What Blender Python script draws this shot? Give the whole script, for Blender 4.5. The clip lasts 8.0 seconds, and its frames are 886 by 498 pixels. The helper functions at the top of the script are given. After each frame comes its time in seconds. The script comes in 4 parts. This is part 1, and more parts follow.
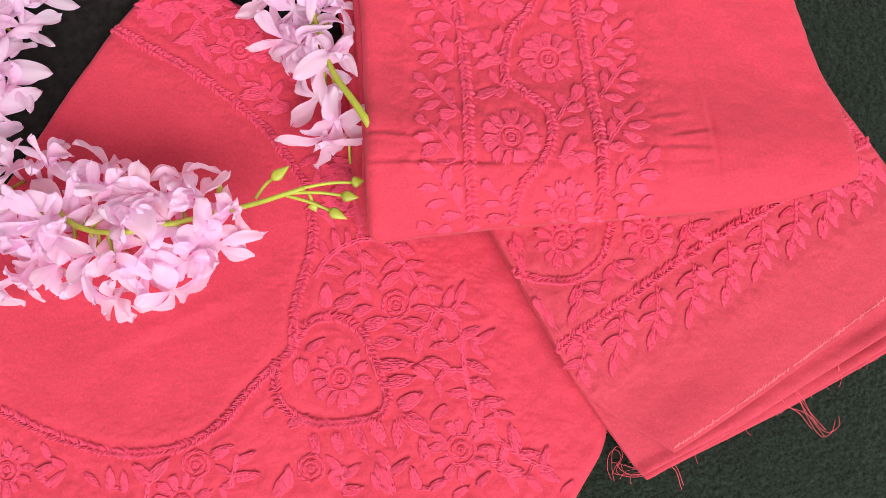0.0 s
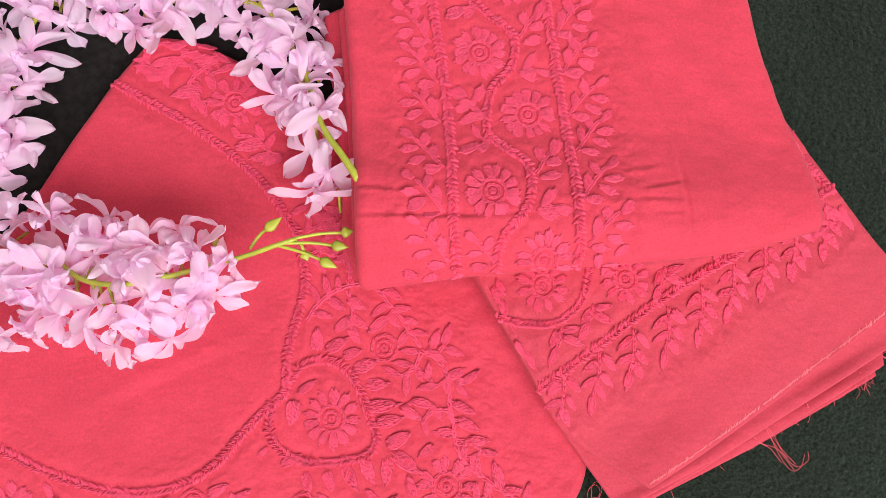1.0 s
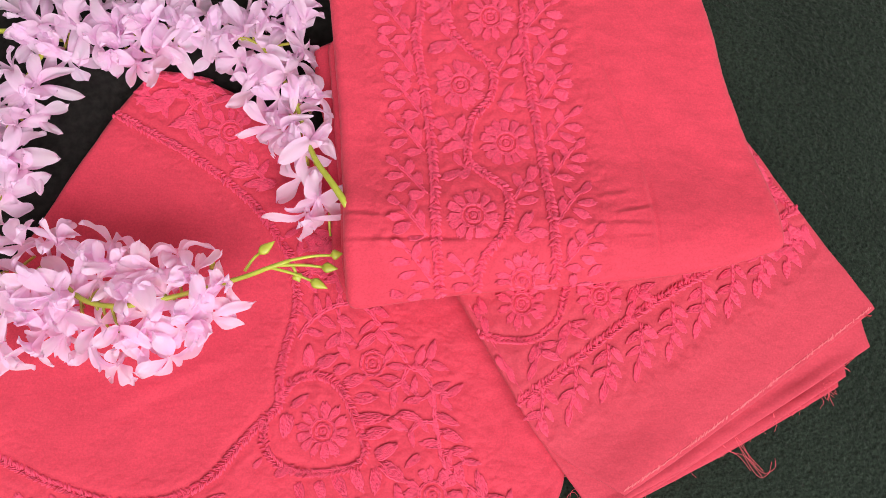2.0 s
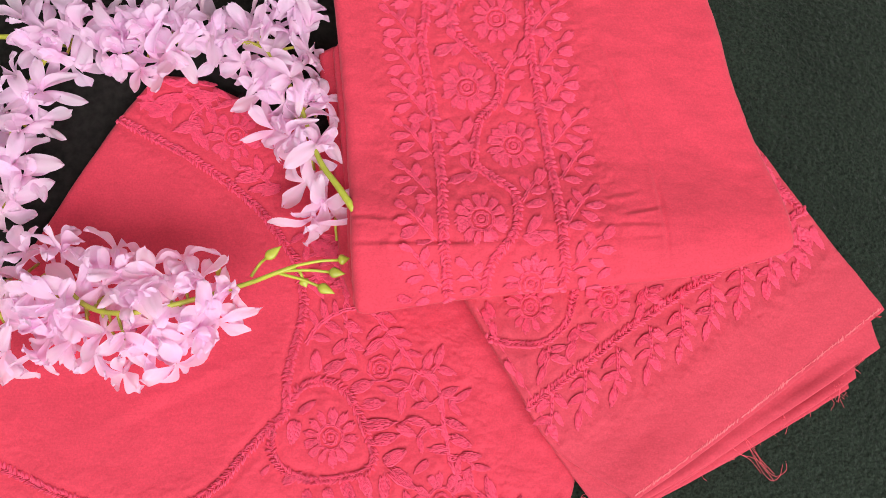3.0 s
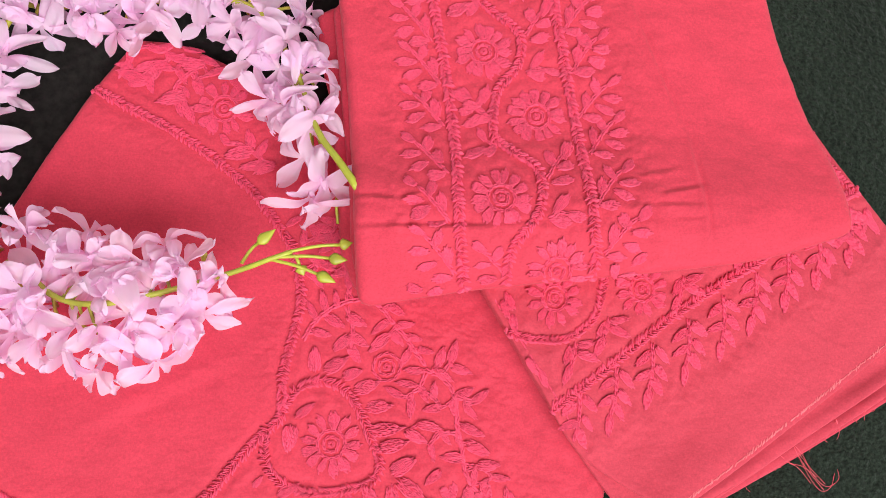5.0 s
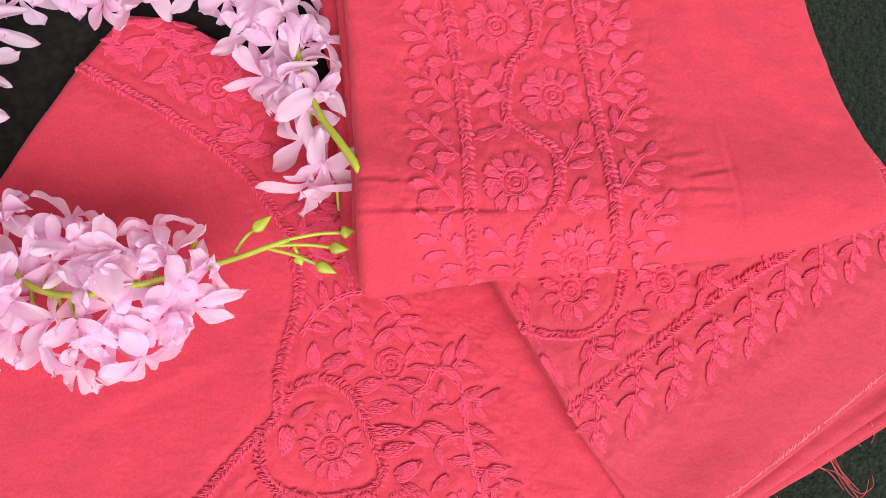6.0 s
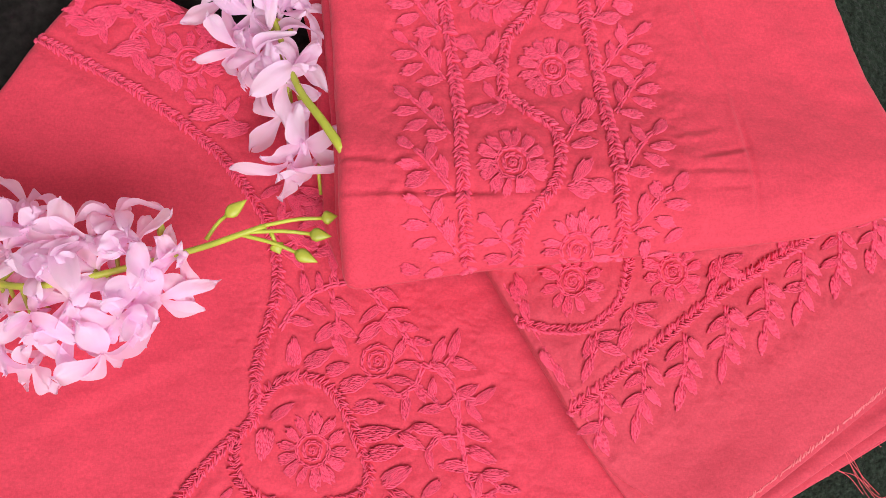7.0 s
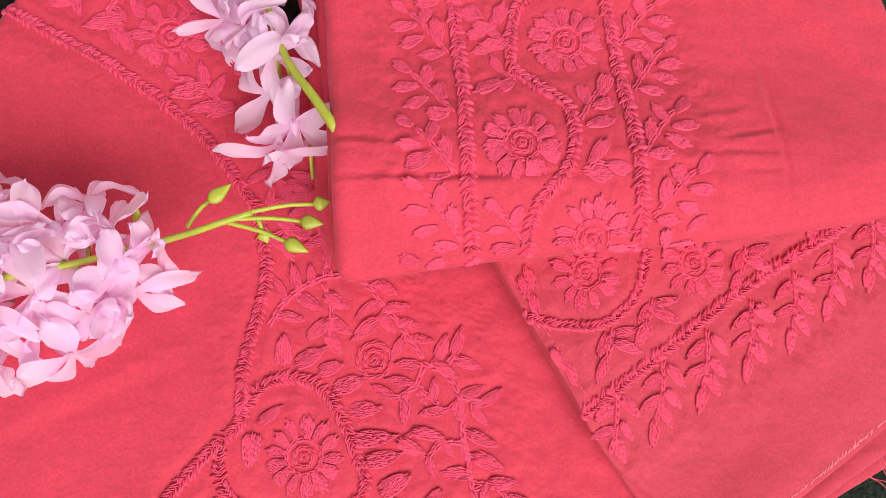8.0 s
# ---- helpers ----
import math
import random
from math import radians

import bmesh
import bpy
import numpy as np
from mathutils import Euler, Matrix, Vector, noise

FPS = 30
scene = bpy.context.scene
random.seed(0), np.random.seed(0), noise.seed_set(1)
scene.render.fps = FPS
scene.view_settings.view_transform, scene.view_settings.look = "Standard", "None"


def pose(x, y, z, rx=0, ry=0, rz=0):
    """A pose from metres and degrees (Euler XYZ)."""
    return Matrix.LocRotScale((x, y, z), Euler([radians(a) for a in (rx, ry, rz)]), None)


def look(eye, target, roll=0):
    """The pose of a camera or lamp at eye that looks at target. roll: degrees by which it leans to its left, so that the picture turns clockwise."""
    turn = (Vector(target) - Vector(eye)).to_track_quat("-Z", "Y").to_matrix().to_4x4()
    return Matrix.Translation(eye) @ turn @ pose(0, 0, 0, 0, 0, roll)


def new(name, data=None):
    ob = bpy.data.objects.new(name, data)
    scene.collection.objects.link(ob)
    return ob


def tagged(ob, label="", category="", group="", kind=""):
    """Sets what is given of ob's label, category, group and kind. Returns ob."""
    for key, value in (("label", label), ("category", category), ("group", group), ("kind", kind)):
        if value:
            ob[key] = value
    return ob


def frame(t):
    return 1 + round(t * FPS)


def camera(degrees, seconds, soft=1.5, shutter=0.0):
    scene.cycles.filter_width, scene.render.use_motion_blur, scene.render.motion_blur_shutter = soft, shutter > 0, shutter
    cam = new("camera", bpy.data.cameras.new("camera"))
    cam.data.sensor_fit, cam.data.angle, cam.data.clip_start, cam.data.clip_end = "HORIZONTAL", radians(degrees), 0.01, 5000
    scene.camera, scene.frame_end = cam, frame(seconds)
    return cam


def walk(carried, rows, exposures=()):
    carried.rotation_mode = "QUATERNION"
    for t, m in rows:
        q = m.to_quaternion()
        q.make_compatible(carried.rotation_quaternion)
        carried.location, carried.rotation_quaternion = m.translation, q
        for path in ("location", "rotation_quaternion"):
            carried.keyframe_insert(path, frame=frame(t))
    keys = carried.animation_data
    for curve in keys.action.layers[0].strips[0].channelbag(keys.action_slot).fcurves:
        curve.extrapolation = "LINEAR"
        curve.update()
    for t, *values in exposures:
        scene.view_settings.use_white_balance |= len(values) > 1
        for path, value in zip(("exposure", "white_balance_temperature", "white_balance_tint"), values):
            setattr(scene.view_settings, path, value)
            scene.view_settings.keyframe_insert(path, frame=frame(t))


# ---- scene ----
from mathutils.bvhtree import BVHTree
from mathutils.kdtree import KDTree

cam = camera(61.0, 8.0, soft=0.8)
PATH = [
    (0, (-0.042, -0.088, 0.361), (0.043, 0.173, -1.62), 18.8),
    (0.5, (-0.041, -0.081, 0.371), (0.047, 0.193, -1.608), 18.4),
    (1, (-0.039, -0.072, 0.38), (0.061, 0.208, -1.598), 20.2),
    (1.5, (-0.037, -0.07, 0.389), (0.063, 0.222, -1.587), 19.5),
    (2, (-0.035, -0.07, 0.402), (0.079, 0.238, -1.571), 20.5),
    (3.5, (-0.041, -0.069, 0.392), (0.078, 0.248, -1.579), 20.3),
    (4, (-0.041, -0.069, 0.379), (0.077, 0.245, -1.593), 20.3),
    (4.5, (-0.042, -0.069, 0.368), (0.079, 0.244, -1.603), 20.8),
    (6, (-0.046, -0.07, 0.334), (0.076, 0.242, -1.638), 21.2),
    (6.5, (-0.045, -0.068, 0.321), (0.088, 0.234, -1.651), 23.5),
    (7, (-0.043, -0.068, 0.31), (0.093, 0.222, -1.664), 24.9),
    (7.5, (-0.042, -0.067, 0.3), (0.1, 0.211, -1.675), 27.1),
    (8, (-0.043, -0.067, 0.287), (0.098, 0.212, -1.688), 26.6),
]
walk(cam, [(t, look(eye, target, roll)) for t, eye, target, roll in PATH],
     exposures=((0.0, -0.03), (2.0, -0.06), (4.0, -0.02), (6.0, -0.05), (8.0, -0.13)))

# ---------------------------------------------------------------- light
world = bpy.data.worlds.new("world")
scene.world = world
world.use_nodes = True
wn, wl = world.node_tree.nodes, world.node_tree.links
sky = wn.new("ShaderNodeTexSky")
sky.sky_type, sky.sun_disc = "NISHITA", False
sky.sun_elevation, sky.sun_rotation = radians(42), radians(190)
wn["Background"].inputs["Strength"].default_value = 0.12
wl.new(sky.outputs["Color"], wn["Background"].inputs["Color"])


def area_light(name, m, sx, sy, watts, colour):
    lamp = bpy.data.lights.new(name, "AREA")
    lamp.shape, lamp.size, lamp.size_y, lamp.energy, lamp.color = "RECTANGLE", sx, sy, watts, colour
    ob = new(name, lamp)
    ob.matrix_world = m
    return ob


area_light("window_daylight", look((0.48, -1.16, 1.50), (0.0, 0.1, 0.1)), 1.9, 1.25, 67, (1.0, 0.98, 0.97))


# ---------------------------------------------------------------- materials
def material(name, colour, rough=0.8, vary=(), bump=(), sheen=0.0, spec=0.3, trans=0.0, coords="Object"):
    """A surface with colour variation (scale, light, dark, stretch) and relief (scale, strength, distance, stretch)."""
    mat = bpy.data.materials.new(name)
    mat.use_nodes = True
    nt = mat.node_tree
    n, l = nt.nodes, nt.links
    b = n["Principled BSDF"]
    b.inputs["Roughness"].default_value = rough
    b.inputs["Specular IOR Level"].default_value = spec
    if sheen:
        b.inputs["Sheen Weight"].default_value = sheen
        b.inputs["Sheen Roughness"].default_value = 0.5
    tc = n.new("ShaderNodeTexCoord")
    base = n.new("ShaderNodeRGB")
    base.outputs[0].default_value = (*colour, 1)
    col = base.outputs[0]
    for scale, lo, hi, stretch in vary:
        mp = n.new("ShaderNodeMapping")
        mp.inputs["Scale"].default_value = stretch
        l.new(tc.outputs[coords], mp.inputs[0])
        tx = n.new("ShaderNodeTexNoise")
        tx.inputs["Scale"].default_value, tx.inputs["Detail"].default_value = scale, 3
        l.new(mp.outputs[0], tx.inputs["Vector"])
        mr = n.new("ShaderNodeMapRange")
        mr.inputs["From Min"].default_value, mr.inputs["From Max"].default_value = 0.3, 0.7
        mr.inputs["To Min"].default_value, mr.inputs["To Max"].default_value = lo, hi
        l.new(tx.outputs["Fac"], mr.inputs["Value"])
        mx = n.new("ShaderNodeVectorMath")
        mx.operation = "SCALE"
        l.new(col, mx.inputs[0])
        l.new(mr.outputs[0], mx.inputs["Scale"])
        col = mx.outputs[0]
    l.new(col, b.inputs["Base Color"])
    last = None
    for scale, strength, dist, stretch in bump:
        mp = n.new("ShaderNodeMapping")
        mp.inputs["Scale"].default_value = stretch
        l.new(tc.outputs[coords], mp.inputs[0])
        tx = n.new("ShaderNodeTexNoise")
        tx.inputs["Scale"].default_value, tx.inputs["Detail"].default_value = scale, 2
        l.new(mp.outputs[0], tx.inputs["Vector"])
        bp = n.new("ShaderNodeBump")
        bp.inputs["Strength"].default_value, bp.inputs["Distance"].default_value = strength, dist
        l.new(tx.outputs["Fac"], bp.inputs["Height"])
        if last:
            l.new(last, bp.inputs["Normal"])
        last = bp.outputs[0]
    if last:
        l.new(last, b.inputs["Normal"])
    if trans:
        tr = n.new("ShaderNodeBsdfTranslucent")
        l.new(col, tr.inputs["Color"])
        mix = n.new("ShaderNodeMixShader")
        mix.inputs[0].default_value = trans
        l.new(b.outputs[0], mix.inputs[1])
        l.new(tr.outputs[0], mix.inputs[2])
        l.new(mix.outputs[0], n["Material Output"].inputs["Surface"])
    return mat


CORAL = (0.572, 0.0432, 0.0775)
cotton = material("coral_cotton", CORAL, 0.78,
                  vary=((26, 0.95, 1.04, (1, 1, 1)), (3000, 0.93, 1.05, (0.25, 1.3, 1)), (3000, 0.93, 1.05, (1.3, 0.25, 1)), (900, 0.90, 1.08, (1, 1, 1)), (1500, 0.97, 1.02, (0.07, 1, 1)), (110, 0.96, 1.03, (1, 1, 1))),
                  bump=((3000, 0.16, 0.0002, (0.25, 1.4, 1)), (3000, 0.16, 0.0002, (1.4, 0.25, 1)), (70, 0.40, 0.0022, (1, 1.6, 1)), (240, 0.40, 0.0007, (1, 1.3, 1)), (800, 0.25, 0.0003, (1, 1, 1))),
                  sheen=0.09, spec=0.20)
dull_cotton = material("dull_coral_cotton", (0.512, 0.0480, 0.0785), 0.78,
                  vary=((26, 0.95, 1.04, (1, 1, 1)), (3000, 0.93, 1.05, (0.25, 1.3, 1)), (3000, 0.93, 1.05, (1.3, 0.25, 1)), (900, 0.90, 1.08, (1, 1, 1)), (1500, 0.97, 1.02, (0.07, 1, 1)), (110, 0.96, 1.03, (1, 1, 1))),
                  bump=((3000, 0.16, 0.0002, (0.25, 1.4, 1)), (3000, 0.16, 0.0002, (1.4, 0.25, 1)), (70, 0.40, 0.0022, (1, 1.6, 1)), (240, 0.40, 0.0007, (1, 1.3, 1)), (800, 0.25, 0.0003, (1, 1, 1))),
                  sheen=0.09, spec=0.20)
thread = material("coral_thread", (0.70, 0.054, 0.128), 0.55,
                  vary=((500, 0.84, 1.12, (1, 1, 1)), (60, 0.93, 1.05, (1, 1, 1))), bump=((2600, 0.35, 0.00025, (1, 1, 1)),), sheen=0.15, spec=0.35)
fray = material("frayed_coral_thread", (0.80, 0.10, 0.14), 0.7, vary=((200, 0.8, 1.15, (1, 1, 1)),), spec=0.3)
seam_mat = material("pale_raw_edge", (0.78, 0.18, 0.21), 0.8, vary=((400, 0.8, 1.1, (1, 1, 1)),))
felt = material("dark_green_felt", (0.0130, 0.0192, 0.0134), 0.95,
                vary=((14, 0.85, 1.15, (1, 1, 1)), (750, 0.45, 1.6, (1, 1, 1))),
                bump=((300, 1.0, 0.0026, (1, 1, 1)), (1500, 0.5, 0.0006, (1, 1, 1)), (90, 0.25, 0.002, (1, 1, 1))), sheen=0.06, spec=0.1)
black = material("black_cloth", (0.0130, 0.0118, 0.0105), 0.9, vary=((300, 0.6, 1.4, (1, 1, 1)),),
                 bump=((300, 0.5, 0.001, (1, 1, 1)),), spec=0.1)
stem_mat = material("yellow_green_plastic", (0.40, 0.42, 0.045), 0.42,
                    vary=((90, 0.75, 1.15, (1, 1, 1)),), bump=((500, 0.25, 0.0004, (1, 1, 1)),), spec=0.45)
wall_mat = material("white_wall_paint", (0.78, 0.76, 0.73), 0.85, vary=((2.0, 0.96, 1.03, (1, 1, 1)),), bump=((120, 0.1, 0.001, (1, 1, 1)),))
frame_mat = material("white_window_paint", (0.8, 0.8, 0.78), 0.4, vary=((9, 0.97, 1.02, (1, 1, 1)),))


def petal_material():
    """Thin lilac fabric: pinker at the throat, paler at the rim, each floret with a tint of its own."""
    mat = material("lilac_petal_fabric", (0.8, 0.5, 0.7), 0.55, bump=((350, 0.2, 0.0005, (1, 1, 1)),), spec=0.15, trans=0.60)
    n, l = mat.node_tree.nodes, mat.node_tree.links
    tc = n["Texture Coordinate"]
    sep = n.new("ShaderNodeSeparateXYZ")
    l.new(tc.outputs["Object"], sep.inputs[0])
    ramp = n.new("ShaderNodeValToRGB")
    mr = n.new("ShaderNodeMapRange")
    mr.inputs["From Max"].default_value = 0.015
    l.new(sep.outputs["X"], mr.inputs["Value"])
    l.new(mr.outputs[0], ramp.inputs[0])
    e = ramp.color_ramp.elements
    e[0].position, e[0].color = 0.05, (0.97, 0.90, 0.84, 1)
    e[1].position, e[1].color = 0.30, (0.98, 0.68, 0.86, 1)
    e.new(0.62).color = (0.98, 0.82, 0.95, 1)
    e.new(1.0).color = (0.98, 0.90, 0.97, 1)
    info = n.new("ShaderNodeObjectInfo")
    hs = n.new("ShaderNodeMix")
    hs.data_type = "RGBA"
    m2 = n.new("ShaderNodeMapRange")
    m2.inputs["To Min"].default_value, m2.inputs["To Max"].default_value = 0.0, 0.6
    l.new(info.outputs["Random"], m2.inputs["Value"])
    l.new(m2.outputs[0], hs.inputs["Factor"])
    l.new(ramp.outputs[0], hs.inputs["A"])
    hs.inputs["B"].default_value = (0.88, 0.81, 0.97, 1)
    mp = n.new("ShaderNodeMapping")
    mp.inputs["Scale"].default_value = (60, 900, 60)
    l.new(tc.outputs["Object"], mp.inputs[0])
    vein = n.new("ShaderNodeTexNoise")
    vein.inputs["Scale"].default_value, vein.inputs["Detail"].default_value = 1.0, 3
    l.new(mp.outputs[0], vein.inputs["Vector"])
    vr = n.new("ShaderNodeMapRange")
    vr.inputs["From Min"].default_value, vr.inputs["From Max"].default_value = 0.3, 0.7
    vr.inputs["To Min"].default_value, vr.inputs["To Max"].default_value = 0.0, 0.35
    l.new(vein.outputs["Fac"], vr.inputs["Value"])
    streak = n.new("ShaderNodeMix")
    streak.data_type = "RGBA"
    l.new(vr.outputs[0], streak.inputs["Factor"])
    l.new(hs.outputs["Result"], streak.inputs["A"])
    streak.inputs["B"].default_value = (0.97, 0.62, 0.84, 1)
    for node in n:
        if node.type == "BSDF_PRINCIPLED":
            l.new(streak.outputs["Result"], node.inputs[0])
        elif node.type == "BSDF_TRANSLUCENT":
            node.inputs[0].default_value = (0.99, 0.70, 0.92, 1)
            for link in node.inputs[0].links:
                l.remove(link)
    return mat


petal_mat = petal_material()


# ---------------------------------------------------------------- building helpers
PLACES = {}


def thing(name, base, label, category, group=""):
    ob = new(name)
    ob.empty_display_size = 0.02
    PLACES[ob] = Matrix.Translation(base)
    ob.matrix_basis = PLACES[ob]
    return tagged(ob, label, category, group)


def mesh_of(name, verts, faces, mat, smooth=True):
    me = bpy.data.meshes.new(name)
    me.from_pydata(verts, [], faces)
    me.materials.append(mat)
    me.polygons.foreach_set("use_smooth", [smooth] * len(me.polygons))
    me.update()
    return me


def part(name, me, parent, m=None, label="", kind=""):
    """One mesh as a part of parent, at the place m in the world."""
    ob = new(name, me)
    PLACES[ob] = m if m is not None else Matrix.Identity(4)
    ob.parent = parent
    ob.matrix_basis = PLACES[parent].inverted() @ PLACES[ob]
    return tagged(ob, label, "", "", kind)


def smooth_path(pts, step):
    """Catmull-Rom through pts, resampled at about step."""
    pts = [Vector((*p, 0)) if len(p) == 2 else Vector(p) for p in pts]
    ext = [2 * pts[0] - pts[1], *pts, 2 * pts[-1] - pts[-2]]
    fine = []
    for i in range(1, len(ext) - 2):
        a, b, c, d = ext[i - 1:i + 3]
        for k in range(24):
            t = k / 24
            fine.append(0.5 * (2 * b + (c - a) * t + (2 * a - 5 * b + 4 * c - d) * t * t + (3 * b - a - 3 * c + d) * t ** 3))
    fine.append(pts[-1])
    run = [0.0]
    for p, q in zip(fine, fine[1:]):
        run.append(run[-1] + (q - p).length)
    count = max(2, int(round(run[-1] / step)) + 1)
    out, j = [], 0
    for k in range(count):
        s = run[-1] * k / (count - 1)
        while j < len(run) - 2 and run[j + 1] < s:
            j += 1
        f = (s - run[j]) / max(1e-9, run[j + 1] - run[j])
        out.append(fine[j].lerp(fine[j + 1], min(1, max(0, f))))
    return out


def resample(pts, count):
    path = smooth_path(pts, 0.0008)
    return [path[round(i * (len(path) - 1) / (count - 1))] for i in range(count)]


def tube(verts, faces, pts, radius, sides=6, taper=1.0):
    """Adds a round cord along pts to a list of vertices and faces."""
    start, n = len(verts), len(pts)
    for i, p in enumerate(pts):
        d = (pts[min(i + 1, n - 1)] - pts[max(i - 1, 0)]).normalized()
        a = d.cross(Vector((0.13, 0.2, 1))).normalized()
        b = d.cross(a)
        r = radius * (1 + (taper - 1) * i / max(1, n - 1))
        for k in range(sides):
            w = 2 * math.pi * k / sides
            verts.append(p + a * (r * math.cos(w)) + b * (r * math.sin(w)))
    for i in range(n - 1):
        for k in range(sides):
            o, q = start + i * sides, (k + 1) % sides
            faces.append((o + k, o + q, o + sides + q, o + sides + k))
    faces.append(tuple(start + k for k in reversed(range(sides))))
    faces.append(tuple(start + (n - 1) * sides + k for k in range(sides)))


class Cloth:
    """A sheet of cloth between four edges, with a height over the plan and rolled rims that turn down to low."""

    def __init__(self, south, north, west, east, height, low, roll, step=0.0016):
        nu = int(max((Vector(south[-1]) - Vector(south[0])).length, (Vector(north[-1]) - Vector(north[0])).length) / step) + 2
        nv = int(max((Vector(west[-1]) - Vector(west[0])).length, (Vector(east[-1]) - Vector(east[0])).length) / step) + 2
        s, n = resample(south, nu), resample(north, nu)
        w, e = resample(west, nv), resample(east, nv)
        grid = np.zeros((nv, nu, 3))
        for j in range(nv):
            v = j / (nv - 1)
            for i in range(nu):
                u = i / (nu - 1)
                p = (1 - v) * s[i] + v * n[i] + (1 - u) * w[j] + u * e[j] \
                    - ((1 - u) * (1 - v) * s[0] + u * (1 - v) * s[-1] + (1 - u) * v * n[0] + u * v * n[-1])
                grid[j, i] = (p.x, p.y, height(p.x, p.y))
        verts = [Vector(p) for p in grid.reshape(-1, 3)]
        faces = [(j * nu + i, j * nu + i + 1, (j + 1) * nu + i + 1, (j + 1) * nu + i) for j in range(nv - 1) for i in range(nu - 1)]
        ring = [(0, i) for i in range(nu)] + [(j, nu - 1) for j in range(1, nv)] \
            + [(nv - 1, i) for i in range(nu - 2, -1, -1)] + [(j, 0) for j in range(nv - 2, 0, -1)]
        ids = [j * nu + i for j, i in ring]
        prev, m = ids, len(ids)
        for k in range(1, 6):
            cur = []
            for q, vid in enumerate(ids):
                p, a, b = verts[vid], verts[ids[q - 3]], verts[ids[(q + 3) % m]]
                d = (b - a)
                out = Vector((d.y, -d.x, 0)).normalized()
                ground = low(p.x, p.y)
                r = max(0.0003, min(roll, (p.z - ground) * 0.5))
                if k <= 4:
                    ang = math.pi / 2 * k / 4
                    z = p.z - r * (1 - math.cos(ang))
                    off = r * math.sin(ang)
                else:
                    z, off = ground, r * 0.6
                cur.append(len(verts))
                verts.append(Vector((p.x, p.y, z)) + out * off)
            for q in range(m):
                faces.append((prev[q], cur[q], cur[(q + 1) % m], prev[(q + 1) % m]))
            prev = cur
        self.verts, self.faces, self.count, self.pins = verts, faces, nu * nv, []
        self.tree = BVHTree.FromPolygons(verts, faces)

    def at(self, x, y):
        """The place and the normal on the cloth above the plan's point."""
        hit = self.tree.ray_cast(Vector((x, y, 0.3)), Vector((0, 0, -1)))
        if not hit[0] or abs(hit[1].z) < 0.12:
            return None, None
        return hit[0], hit[1] if hit[1].z > 0 else -hit[1]

    def pin(self, *places):
        self.pins.extend(places)

    def settle(self, amount, seed):
        """The stitches draw the cloth down; between and beside them it puckers up."""
        tree = KDTree(len(self.pins))
        for k, (x, y) in enumerate(self.pins):
            tree.insert((x, y, 0), k)
        tree.balance()
        for v in self.verts[:self.count]:
            _, _, d = tree.find((v.x, v.y, 0))
            if d > 0.024:
                continue
            free = step(0.0026, 0.0055, d) * step(0.019, 0.006, d)
            v.z -= 0.00018 * step(0.0046, 0.0022, d)
            fold = 1 - abs(noise.noise(Vector((v.x * 300, v.y * 430, seed)))) * 2.6
            fine = noise.noise(Vector((v.x * 620, v.y * 760, seed + 4)))
            v.z += amount * free * (0.20 + 0.70 * max(0.0, fold) + 0.45 * fine)

    def mesh(self, name, mat):
        return mesh_of(name, self.verts, [tuple(reversed(f)) for f in self.faces] if self.flipped() else self.faces, mat)

    def flipped(self):
        a, b, c = (self.verts[i] for i in self.faces[0][:3])
        return (b - a).cross(c - a).z < 0


def crease(x, y, a, b, depth, width):
    ax, ay = a
    dx, dy = b[0] - ax, b[1] - ay
    t = ((x - ax) * dx + (y - ay) * dy) / (dx * dx + dy * dy)
    if t < -0.2 or t > 1.2:
        return 0.0
    d = ((x - ax) * dy - (y - ay) * dx) / math.hypot(dx, dy)
    fade = max(0.0, 1 - (2 * t - 1) ** 2) if 0 <= t <= 1 else 0.0
    return depth * fade * (math.exp(-(d / width) ** 2) - 0.7 * math.exp(-((d - 1.8 * width) / width) ** 2))


def rumple(x, y, size, amount, seed=0.0):
    return amount * noise.noise(Vector((x / size, y / size, seed)))


def step(a, b, x):
    t = min(1, max(0, (x - a) / (b - a)))
    return t * t * (3 - 2 * t)


# ---------------------------------------------------------------- embroidery
UNIT = 0.0085


def lay_strand(verts, faces, m, length, width, high):
    """One plump strand of thread along x of the frame m."""
    o, sides, rings = len(verts), 4, 4
    for i in range(rings):
        full = (0.35, 1.0, 1.0, 0.35)[i]
        for j in range(sides):
            a = math.pi * j / (sides - 1)
            verts.append(m @ Vector((length * (0, 0.22, 0.78, 1)[i] - 0.5 * length, 0.5 * width * full * math.cos(a), high * (0.2 + 0.8 * full) * math.sin(a) - 0.0002)))
    for i in range(rings - 1):
        for j in range(sides - 1):
            q = o + i * sides + j
            faces.append((q, q + 1, q + sides + 1, q + sides))


def lay_stitch(verts, faces, m, length, width, high):
    """One link of chain stitch: two strands that part at one end and close at the other."""
    for c in (-1, 1):
        lay_strand(verts, faces, m @ Matrix.Translation((0.05 * c * length, 0.25 * c * width, 0)) @ Matrix.Rotation(-0.14 * c, 4, "Z"), length, 0.54 * width, high)


def pointed(wide, x):
    """Half the width of a leaf at the share x of its length: full at the foot, narrow at the tip."""
    return wide * math.sin(math.pi * (0.13 + 0.83 * min(1.0, max(0.0, x)) ** 0.80)) ** 0.85


